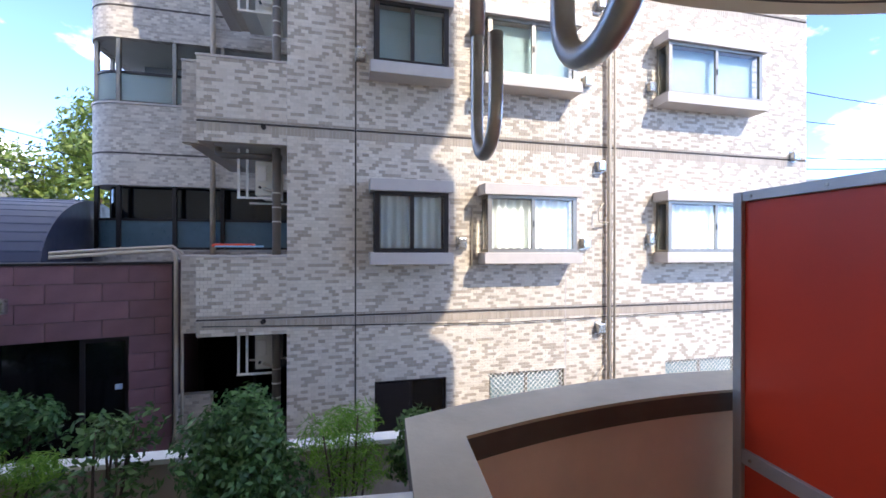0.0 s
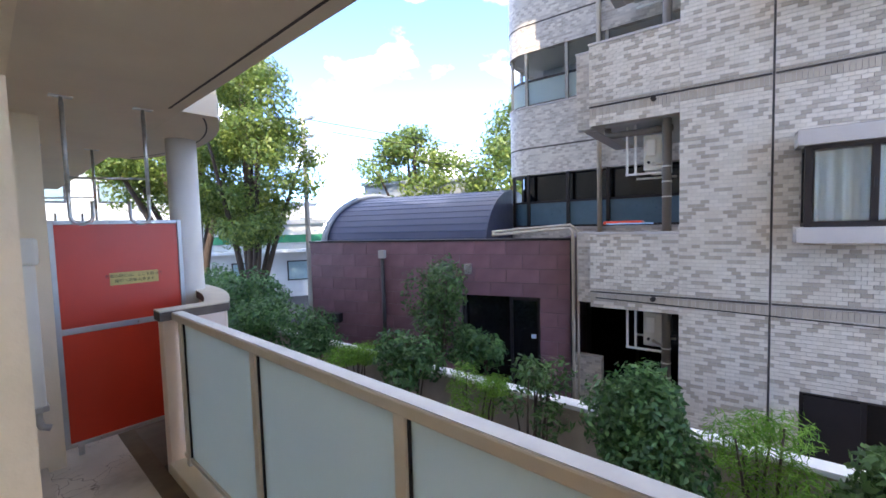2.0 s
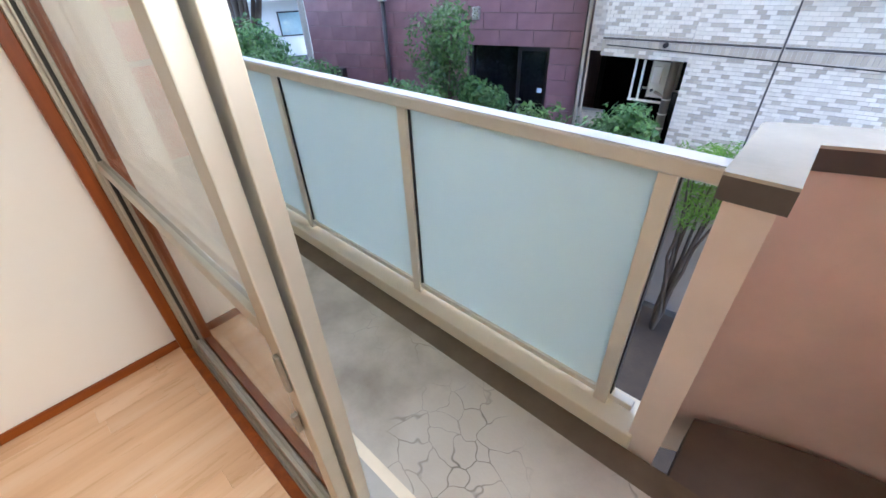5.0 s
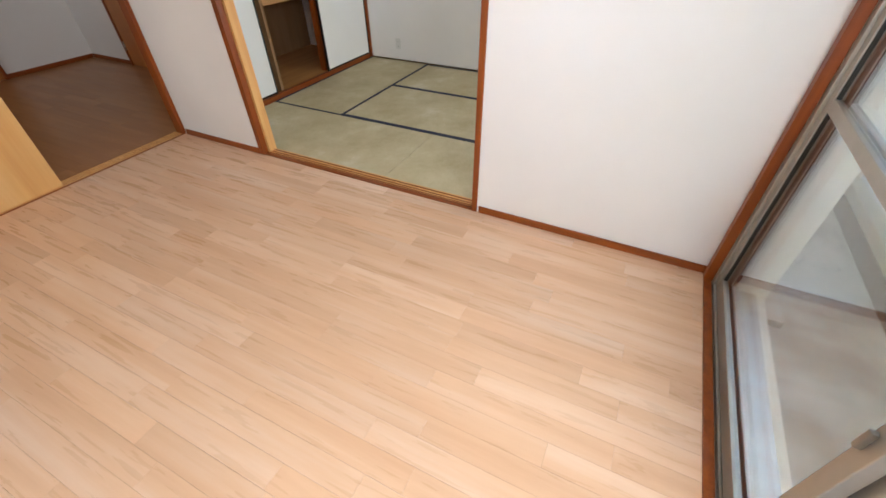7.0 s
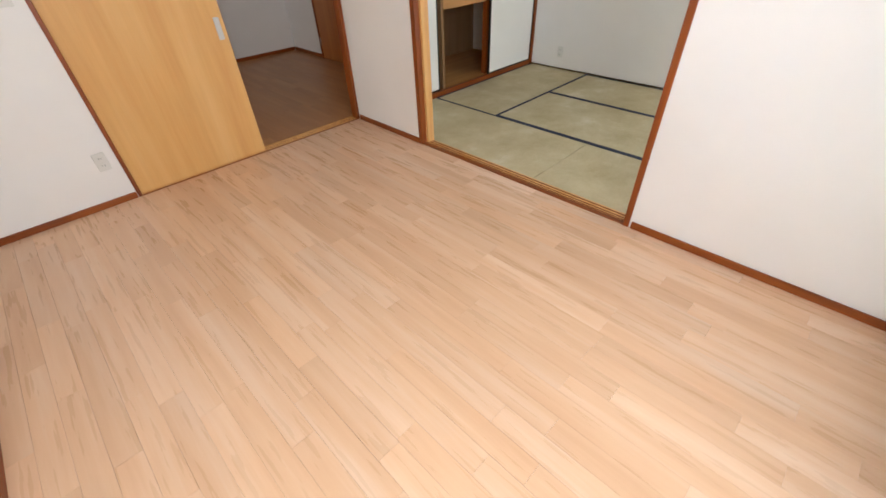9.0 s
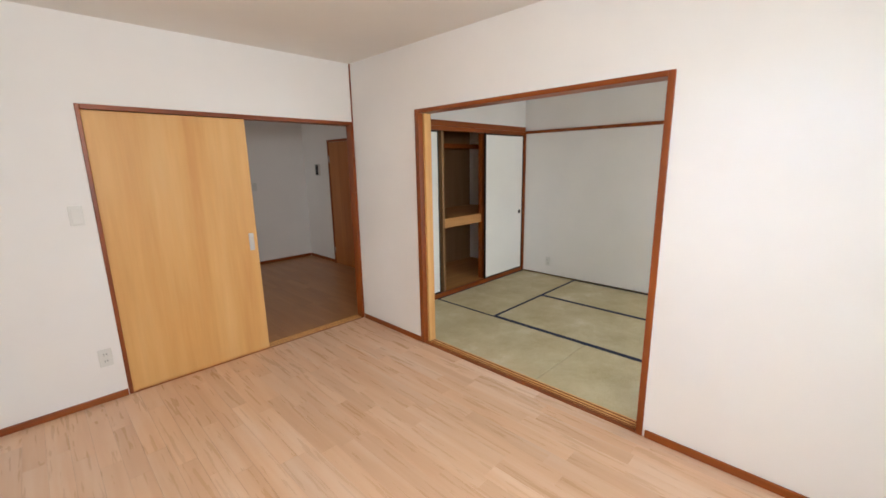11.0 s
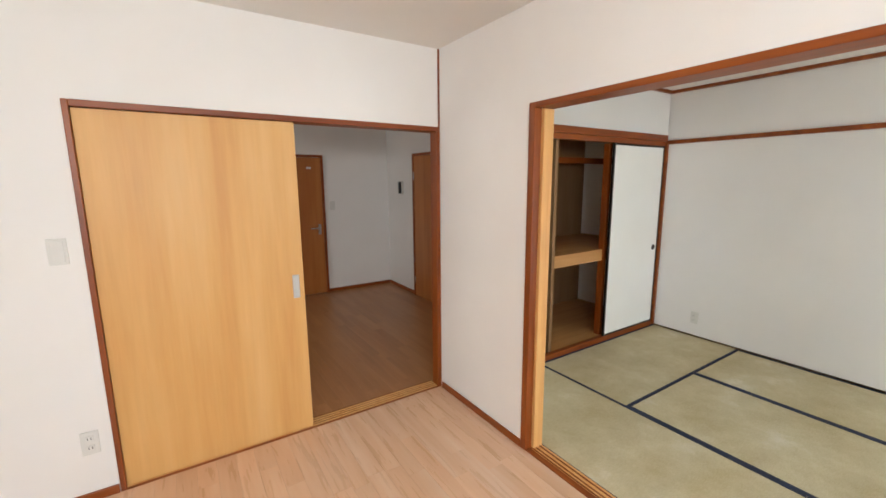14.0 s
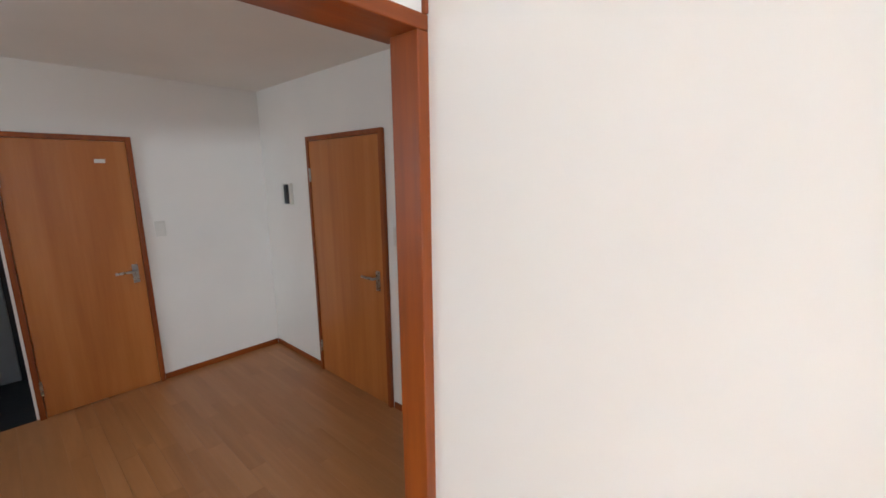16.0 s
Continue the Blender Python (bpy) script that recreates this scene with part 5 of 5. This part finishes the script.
vault = part("barrel_roof", barrel(), M["vault"], pl, "slate-blue metal barrel roof")
for k in range(1, 26):
    a = math.pi * k / 26
    part("seam", boxes((-5.88, -1.77, -0.012, 0.012, -0.004, 0.006)), M["vault_seam"], vault).matrix_local = pose(0, 0.7 + 2.6 - 2.6 * math.cos(a), PT_ - 0.12 + 1.31 * math.sin(a), math.degrees(math.atan2(1.31 * math.cos(a), 2.6 * math.sin(a))))
arch = [(-5.93, 0.7 + 2.6 - 2.66 * math.cos(math.pi * k / 26), PT_ - 0.12 + 1.37 * math.sin(math.pi * k / 26)) for k in range(27)]
part("arch_rim", tube(arch, 0.07, 8), M["far_grey"], vault, "pale grey rounded verge", True)

# --- garden wall
gw = thing("garden_wall", "weathered concrete garden wall with a pale coping", "wall", kind="structure", at=pose(0, 4.75, 0, 0, 0, 3.0))
part("wall", boxes((-9, 12, 0, 0.14, GZ, -0.62)), M["garden_wall"], gw)
for k in range(14):
    part("coping", boxes((-9 + 1.5 * k, -9 + 1.5 * k + 1.492, -0.03, 0.17, -0.62, -0.565), bevel=0.006), M["cap_white"], gw)
path_ = setting("path", boxes((-14, 14, 4.95, 6.4, GZ, GZ + 0.02)), M["concrete"], "concrete path behind the garden wall", "pavement")


# --- plants
def leaf_cloud(name, mat, parent, centers, count, size, seed, shell=0.55, needle=False, label=""):
    """Many small bent leaves spread through overlapping clumps."""
    rng = np.random.default_rng(seed)
    cs = np.array([c[:3] for c in centers])
    rs = np.array([c[3:] for c in centers])
    w = rs.prod(1) ** (2 / 3)
    idx = rng.choice(len(cs), count, p=w / w.sum())
    d = rng.normal(size=(count, 3))
    d /= np.linalg.norm(d, axis=1)[:, None]
    rad = shell + (1 - shell) * rng.random(count) ** 0.6
    rad *= 1 + 0.16 * np.sin(d[:, 0] * 7 + seed) * np.sin(d[:, 2] * 6 + d[:, 1] * 5)
    p = cs[idx] + d * rad[:, None] * rs[idx]
    nrm = d + rng.normal(scale=0.55, size=(count, 3)) + np.array([0, 0, 0.35])
    nrm /= np.linalg.norm(nrm, axis=1)[:, None]
    t = np.cross(nrm, rng.normal(size=(count, 3)))
    t /= np.linalg.norm(t, axis=1)[:, None]
    b = np.cross(nrm, t)
    ln = size * (0.6 + 0.8 * rng.random(count))[:, None]
    wd = ln * (0.13 if needle else 0.42)
    v = np.stack([p - t * ln * 0.5, p + b * wd * 0.5 - nrm * wd * 0.12, p + t * ln * 0.5 - nrm * ln * 0.12, p - b * wd * 0.5 - nrm * wd * 0.12], 1).reshape(-1, 3)
    me = bpy.data.meshes.new(name)
    me.from_pydata(v.tolist(), [], np.arange(count * 4).reshape(-1, 4).tolist())
    me.materials.append(mat)
    ob = new(name, me)
    ob.parent = parent
    return tagged(ob, label)


def stems(parent, x, y, z0, tops, r0, seed, mat=None):
    rng = random.Random(seed)
    bm = bmesh.new()
    for (tx, ty, tz) in tops:
        n = 6
        pts = []
        for k in range(n + 1):
            q = k / n
            pts.append((x + (tx - x) * q ** 1.3 + rng.uniform(-1, 1) * 0.03 * (0 < k < n), y + (ty - y) * q ** 1.3 + rng.uniform(-1, 1) * 0.03 * (0 < k < n), z0 + (tz - z0) * q))
        tube(pts, [r0 * (1 - 0.75 * k / n) for k in range(n + 1)], 7, bm)
    return part("trunk", bm, mat or M["bark"], parent, "", True)


def shrub(label, x, y, z, rx, ry, rz, mat, count, size, seed, lumps=7, needle=False, name="shrub", cat="shrub", spread=0.55):
    t = thing(name, label, cat, at=pose(x, y, GZ + 0.1))
    rng = random.Random(seed)
    zc = z - GZ - 0.1
    cen = []
    for k in range(lumps):
        a, q = rng.uniform(0, 6.283), rng.uniform(0.25, 1) * spread
        cen.append((rx * q * math.cos(a), ry * q * math.sin(a), zc + rz * rng.uniform(-spread, spread), rx * rng.uniform(0.42, 0.62), ry * rng.uniform(0.42, 0.62), rz * rng.uniform(0.4, 0.6)))
    tops = [(c[0] * 0.9, c[1] * 0.9, c[2] + c[5] * 0.2) for c in cen]
    stems(t, 0, 0, 0, tops, 0.03, seed)
    leaf_cloud("leaves", mat, t, cen, count, size, seed, needle=needle)
    return t

shrub("dense rounded dark green camellia bush by the garden wall", 0.50, 4.2, -0.42, 0.60, 0.52, 0.72, M["leaf_dark"], 11000, 0.075, 3, 16, name="camellia_bush")
shrub("bright green feathery conifer shrub by the garden wall", 1.30, 4.2, -0.36, 0.38, 0.33, 0.42, M["leaf_bright"], 2600, 0.085, 5, 9, True, "conifer_shrub", spread=0.75)
shrub("glossy dark green shrub under the tiled house", 2.15, 4.35, -0.42, 0.50, 0.42, 0.40, M["leaf_mid"], 2600, 0.09, 7, 8)
shrub("bright green conifer shrub behind the rounded parapet", 3.3, 4.4, -0.36, 0.40, 0.34, 0.30, M["leaf_bright"], 1800, 0.09, 8, 6, True, "conifer_shrub")
shrub("bright green wispy conifer shrub by the garden wall", -1.52, 4.2, -0.50, 0.40, 0.34, 0.28, M["leaf_bright"], 1800, 0.09, 11, 7, True, "conifer_shrub", spread=0.8)
shrub("sparse grey-green shrub with bare pale twigs", -0.78, 4.25, -0.38, 0.42, 0.38, 0.42, M["leaf_mid"], 900, 0.08, 13, 8, spread=0.85)
shrub("rounded dark green shrub by the garden wall", -2.75, 4.2, -0.36, 0.58, 0.5, 0.45, M["leaf_dark"], 3000, 0.085, 17, 9)
shrub("bright green low conifer shrub among darker bushes", -4.0, 4.2, -0.48, 0.62, 0.5, 0.30, M["leaf_bright"], 2600, 0.09, 19, 8, True, "conifer_shrub")
shrub("tall airy grey-green shrub in front of the plum wall", -3.1, 5.3, 0.28, 0.75, 0.6, 0.95, M["leaf_mid"], 3400, 0.085, 23, 11, name="tall_shrub")
shrub("dark green shrub at the foot of the plum wall", -2.35, 5.4, -0.35, 0.62, 0.45, 0.40, M["leaf_dark"], 2400, 0.085, 29, 8)
shrub("dark green garden shrub with small leaves", -5.2, 4.1, -0.30, 0.75, 0.6, 0.55, M["leaf_dark"], 3600, 0.08, 31, 10)
shrub("dark green garden shrub near the road", -6.7, 3.9, -0.25, 0.95, 0.8, 0.65, M["leaf_dark"], 3600, 0.09, 37, 11)
shrub("mixed green hedge mass beyond the parapet", -8.6, 4.2, -0.1, 1.4, 1.1, 0.9, M["leaf_dark"], 7500, 0.11, 41, 13)
shrub("leafy hedge shrub by the street", -11.5, 5.0, -0.5, 1.8, 1.3, 1.2, M["leaf_dark"], 8000, 0.13, 43, 13)


def tree(label, x, y, base, crown, count, size, seed, trunk_r=0.2, mat=None):
    t = thing("tree", label, "tree", at=pose(x, y, base))
    rng = random.Random(seed)
    z0, z1, r = crown
    cen = []
    for k in range(60):
        a, q = rng.uniform(0, 6.283), rng.random() ** 0.5
        zz = rng.uniform(z0, z1)
        f = math.sin(math.pi * min(1, max(0.12, (zz - z0) / (z1 - z0)))) ** 0.6
        s = r * rng.uniform(0.19, 0.34)
        cen.append((r * q * f * math.cos(a), r * q * f * math.sin(a), zz, s * 1.15, s * 1.15, s * 0.8))
    trunk = stems(t, 0, 0, 0, [(c[0] * 0.9, c[1] * 0.9, c[2]) for c in cen[:12]] + [(0.1, 0, z1 * 0.9)], trunk_r, seed)
    leaf_cloud("crown", mat or M["leaf_tree"], t, cen, count, size, seed, shell=0.3)
    return t

tree("tall leafy street tree with sunlit yellow-green crown", -14.0, 6.9, GZ, (4.0, 10.6, 2.6), 38000, 0.16, 51, 0.15)
tree("broad leafy street tree beyond the neighbouring balcony", -18.5, 6.4, GZ, (4.6, 9.8, 3.6), 34000, 0.19, 53, 0.24)
tree("round-crowned tree behind the barrel roof", -21.0, 22.6, GZ, (4.0, 11.2, 4.2), 15000, 0.32, 57, 0.25)
tree("round-crowned tree behind the barrel roof", -12.0, 25.0, GZ, (4.0, 11.8, 4.8), 17000, 0.32, 59, 0.25)
tree("leafy tree beside the tiled house", -27.0, 27.0, GZ, (3.0, 9.0, 4.0), 6000, 0.36, 61, 0.25)

# pale boulders in the planting bed
def boulder(x, y, z, r, seed):
    bm = bmesh.new()
    bmesh.ops.create_icosphere(bm, subdivisions=3, radius=r)
    for v in bm.verts:
        v.co *= 1 + 0.22 * noise.noise(v.co * (1.6 / r) + Vector((seed, 0, 0)))
        v.co.z *= 0.72
    for fc in bm.faces:
        fc.smooth = True
    ob = solid("boulder", bm, M["cap_white"], "pale rounded garden boulder on the wall coping", "boulder", "garden boulders")
    ob.location = (x, y, z)

boulder(-3.60, 4.66, -0.49, 0.17, 1)
boulder(-3.05, 4.69, -0.50, 0.15, 5)

# --- street and far buildings
setting("road", boxes((-22.5, -15.5, -60, 120, GZ, GZ + 0.012)), M["asphalt"], "asphalt street", "road")

def far_house(label, m, w, d, h, mat, floors, cols, name="house"):
    t = thing(name, label, "building", at=m)
    part("wall", boxes((-w / 2, w / 2, -d / 2, d / 2, 0, h)), mat, t)
    part("roof", boxes((-w / 2 - 0.2, w / 2 + 0.2, -d / 2 - 0.2, d / 2 + 0.2, h, h + 0.25)), M["far_grey"], t)
    for f in range(floors):
        for c in range(cols):
            x = -w / 2 + (c + 0.5) * w / cols
            z = 1.0 + f * (h - 0.6) / floors
            wn_ = part("window", boxes((x - 0.7, x + 0.7, -d / 2 - 0.05, -d / 2 - 0.002, z, z + 1.2)), M["frame_dark"], t)
            part("pane", boxes((x - 0.62, x + 0.62, -d / 2 - 0.06, -d / 2 - 0.051, z + 0.07, z + 1.13)), M["pale_glass"], wn_)
    return t

far_house("low pale shop with a grey shutter across the street", pose(-27, 11, GZ, 0, 0, 60), 12, 8, 4.4, M["far_wall"], 1, 4, "shop")
shop = bpy.data.objects["shop"]
part("fascia", boxes((-6.0, 6.0, -4.25, -4.02, 3.3, 3.75)), plain("green_shop_fascia", "2f7d57", 0.5), shop, "green shop fascia")
part("canopy", boxes((-6.1, 6.1, -5.1, -4.05, 2.75, 2.9)), M["cap_white"], shop, "pale flat canopy")
far_house("pale apartment house across the street", pose(-34, 4, GZ, 0, 0, 75), 14, 9, 8.0, M["far_wall"], 3, 5)
far_house("grey concrete house behind the barrel roof", pose(-22, 26, GZ, 0, 0, 25), 9, 8, 7.3, M["far_grey"], 2, 3)
far_house("pale yellow house behind the trees", pose(-15, 34, GZ, 0, 0, 15), 10, 8, 6.8, plain("pale_yellow_wall", "c9a868", 0.85), 2, 3)
far_house("pale green-roofed low building behind the tiled house", pose(24, 24, GZ, 0, 0, -10), 12, 8, 7.6, M["far_wall"], 2, 4)
far_house("white far apartment house down the street", pose(-48, 20, GZ, 0, 0, 80), 16, 9, 7.0, M["far_wall"], 2, 6)

def utility_pole(x, y, h):
    t = thing("utility_pole", "grey concrete utility pole with cross arms", "utility pole", "utility poles", at=pose(x, y, GZ))
    part("pole", tube([(0, 0, 0), (0, 0, h)], [0.13, 0.09], 12), M["concrete"], t, "", True)
    for z in (h - 0.5, h - 1.3):
        part("cross_arm", boxes((-0.9, 0.9, -0.05, 0.05, z, z + 0.09)), M["far_grey"], t)
    part("transformer", tube([(0.35, 0, h - 2.6), (0.35, 0, h - 1.9)], 0.22, 14), M["far_grey"], t, "", True)

utility_pole(-15.7, 10.3, 9.5)
utility_pole(30.0, 16.0, 10.0)
def wire(a, b, sag, name="overhead_cable"):
    pts = []
    for k in range(17):
        q = k / 16
        pts.append((a[0] + (b[0] - a[0]) * q, a[1] + (b[1] - a[1]) * q, a[2] + (b[2] - a[2]) * q - sag * 4 * q * (1 - q)))
    solid(name, tube(pts, 0.018, 5), M["frame_dark"], "thin black overhead cable", "cable", "overhead cables")

for i, z in enumerate((6.7, 6.3, 5.5, 5.2)):
    wire((-15.7, 10.3, z), (-60, 2, z + 0.5), 0.6)
    wire((-15.7, 10.3, z), (-6, 40, z + 0.4), 0.8)
for i, z in enumerate((7.3, 6.6, 5.4, 5.1)):
    wire((14.0, 12.5 + i, z), (34, 16.0, z + 1.2), 0.5)

# ================================================================ PIECES
# floor strips of the living room, laid towards the window
rng = random.Random(4)
strip_len = (0.55, 0.72, 0.91)
strip_mesh = {}
for L in strip_len:
    strip_mesh[L] = mesh_of("floor_strip", boxes((0.0004, 0.0946, 0.0004, L - 0.0004, -0.004, 0.0)), M["plank"])
for c in range(30):
    x = 0.095 * c
    y = -4.03 - rng.uniform(0.0, 0.5)
    while y < 0.0:
        L = rng.choice(strip_len)
        a, b = max(y, -4.03), min(y + L, 0.0)
        if b - a > 0.03:
            ob = piece("floor_strip", strip_mesh[L], floor_room, pose(x, a, 0))
            ob.scale = (1.0, (b - a) / L, 1.0)
        y += L

# kitchen strips
k_mesh = {L: mesh_of("kitchen_floor_strip", boxes((0.0004, 0.0946, 0.0004, L - 0.0004, -0.006, 0.0)), M["plank_k"]) for L in strip_len}
for c in range(41):
    x = KX0 + 0.095 * c
    y = KY0 - rng.uniform(0, 0.6)
    while y < -4.14:
        L = rng.choice(strip_len)
        a, b = max(y, KY0), min(y + L, -4.14)
        if b - a > 0.03:
            ob = piece("floor_strip", k_mesh[L], floor_k, pose(x, a, 0))
            ob.scale = (1.0, (b - a) / L, 1.0)
        y += L

# plum stone panels
n_row, ph, pw = 14, 0.2625, 0.62
pm = {}
for r in range(n_row):
    z = PT_ - (r + 1) * ph
    x = PL - (0.0 if r % 2 else pw / 2)
    while x < 0:
        a, b = max(x, PL), min(x + pw, 0.0)
        x += pw
        segs = [(a, b)]
        if z < 0.2:
            segs = [(p, q) for p, q in ((a, min(b, -2.08)), (max(a, -0.54), b)) if q - p > 0.02]
        for p, q in segs:
            key = round(q - p, 3)
            if key not in pm:
                pm[key] = mesh_of("stone_panel", boxes((0.004, key - 0.004, 0.0, 0.02, 0.004, ph - 0.004)), M["purple_obj"])
            piece("stone_panel", pm[key], pl.children[0], pose(p, 0, z))

# facade tiles, 95 x 45 mm in running bond
TW, TH, MW, MH = 0.095, 0.045, 0.100, 0.050

def tile_rows(u0, u1, z0, z1, skip):
    """All tile rectangles of a field, cut round the openings."""
    out = []
    r = 0
    z = z0 + 0.004
    while z + 0.02 < z1:
        h = min(TH, z1 - z)
        mid = z + h / 2
        if not any(abs(mid - (s + 0.05)) < 0.10 for s in STR):
            u = u0 - (MW / 2 if r % 2 else 0)
            col = 0
            while u < u1:
                a, b = max(u, u0 + 0.002), min(u + TW, u1 - 0.002)
                cuts = [(a, b)]
                for h0, h1, k0, k1 in skip:
                    if k0 - 0.01 < mid < k1 + 0.01:
                        cuts = [(p, q) for c0, c1 in cuts for p, q in ((c0, min(c1, h0)), (max(c0, h1), c1))]
                out += [(p, q, z, z + h, r, col) for p, q in cuts if q - p > 0.03]
                u += MW
                col += 1
        z += MH
        r += 1
    # upright tiles of the string courses
    for s in STR:
        if z0 < s < z1:
            for za, zb in ((s - 0.045, s + 0.07), (s + 0.12, s + 0.145)):
                u = u0 + 0.004
                while u + 0.046 < u1:
                    out.append((u, u + 0.045, za, zb, 0, -1))
                    u += 0.050
    return out

nearest = 0
std = mesh_of("facade_tile", boxes((0, TW, 0.0, 0.012, 0, TH)), M["tile"])
std_dark = mesh_of("facade_tile", boxes((0, TW, 0.0, 0.012, 0, TH)), M["tile_dark"])
field = {False: ([], []), True: ([], [])}
trng = random.Random(12)


def is_dark(r, c):
    """Grey tiles lie in short slanting runs among the pale ones."""
    if c < 0:
        return True
    k = (c + (0, 3, 1, 4, 2, 3, 1)[r % 7] + 2 * (r // 7)) % 5
    return (k < 2 and trng.random() < 0.60) or trng.random() < 0.08


def add_field(p, q, za, zb, dark, v0=0.0, v1=0.012):
    vs, fs = field[dark]
    n = len(vs)
    vs.extend([(p, v1, za), (q, v1, za), (q, v1, zb), (p, v1, zb), (p, v0, za), (q, v0, za), (q, v0, zb), (p, v0, zb)])
    fs.extend([(n + 4, n + 5, n + 6, n + 7), (n, n + 1, n + 5, n + 4), (n + 1, n + 2, n + 6, n + 5), (n + 2, n + 3, n + 7, n + 6), (n + 3, n, n + 4, n + 7)])


skips = [(a, b, z0, z1) for a, b, z0, z1 in holes] + [(0.0, 0.03, GZ, HTOP)]
for p, q, za, zb, row, col in tile_rows(-0.98, U1, GZ, HTOP, skips):
    dark = is_dark(row, col)
    if abs(q - p - TW) < 1e-6 and abs(zb - za - TH) < 1e-6 and -0.98 <= p < 1.9 and 0.5 < za < 1.35 and nearest < 300:
        piece("facade_tile", std_dark if dark else std, wall_a, pose(p, 0, za))
        nearest += 1
    else:
        add_field(p, q, za, zb, dark)
for a, b, z0, z1 in bands:
    for p, q, za, zb, row, col in tile_rows(a, b, z0, z1, []):
        add_field(p, q, za, zb, is_dark(row, col))
for dark, label in ((False, "cream wall tiles"), (True, "grey-beige wall tiles")):
    me = bpy.data.meshes.new("facade_tile_field")
    me.from_pydata(*[field[dark][0], [], field[dark][1]])
    me.materials.append(M["tile_rest_dark"] if dark else M["tile_rest"])
    ob = new("facade_tile_field", me)
    ob.parent = house
    tagged(ob, label, kind="stuff")
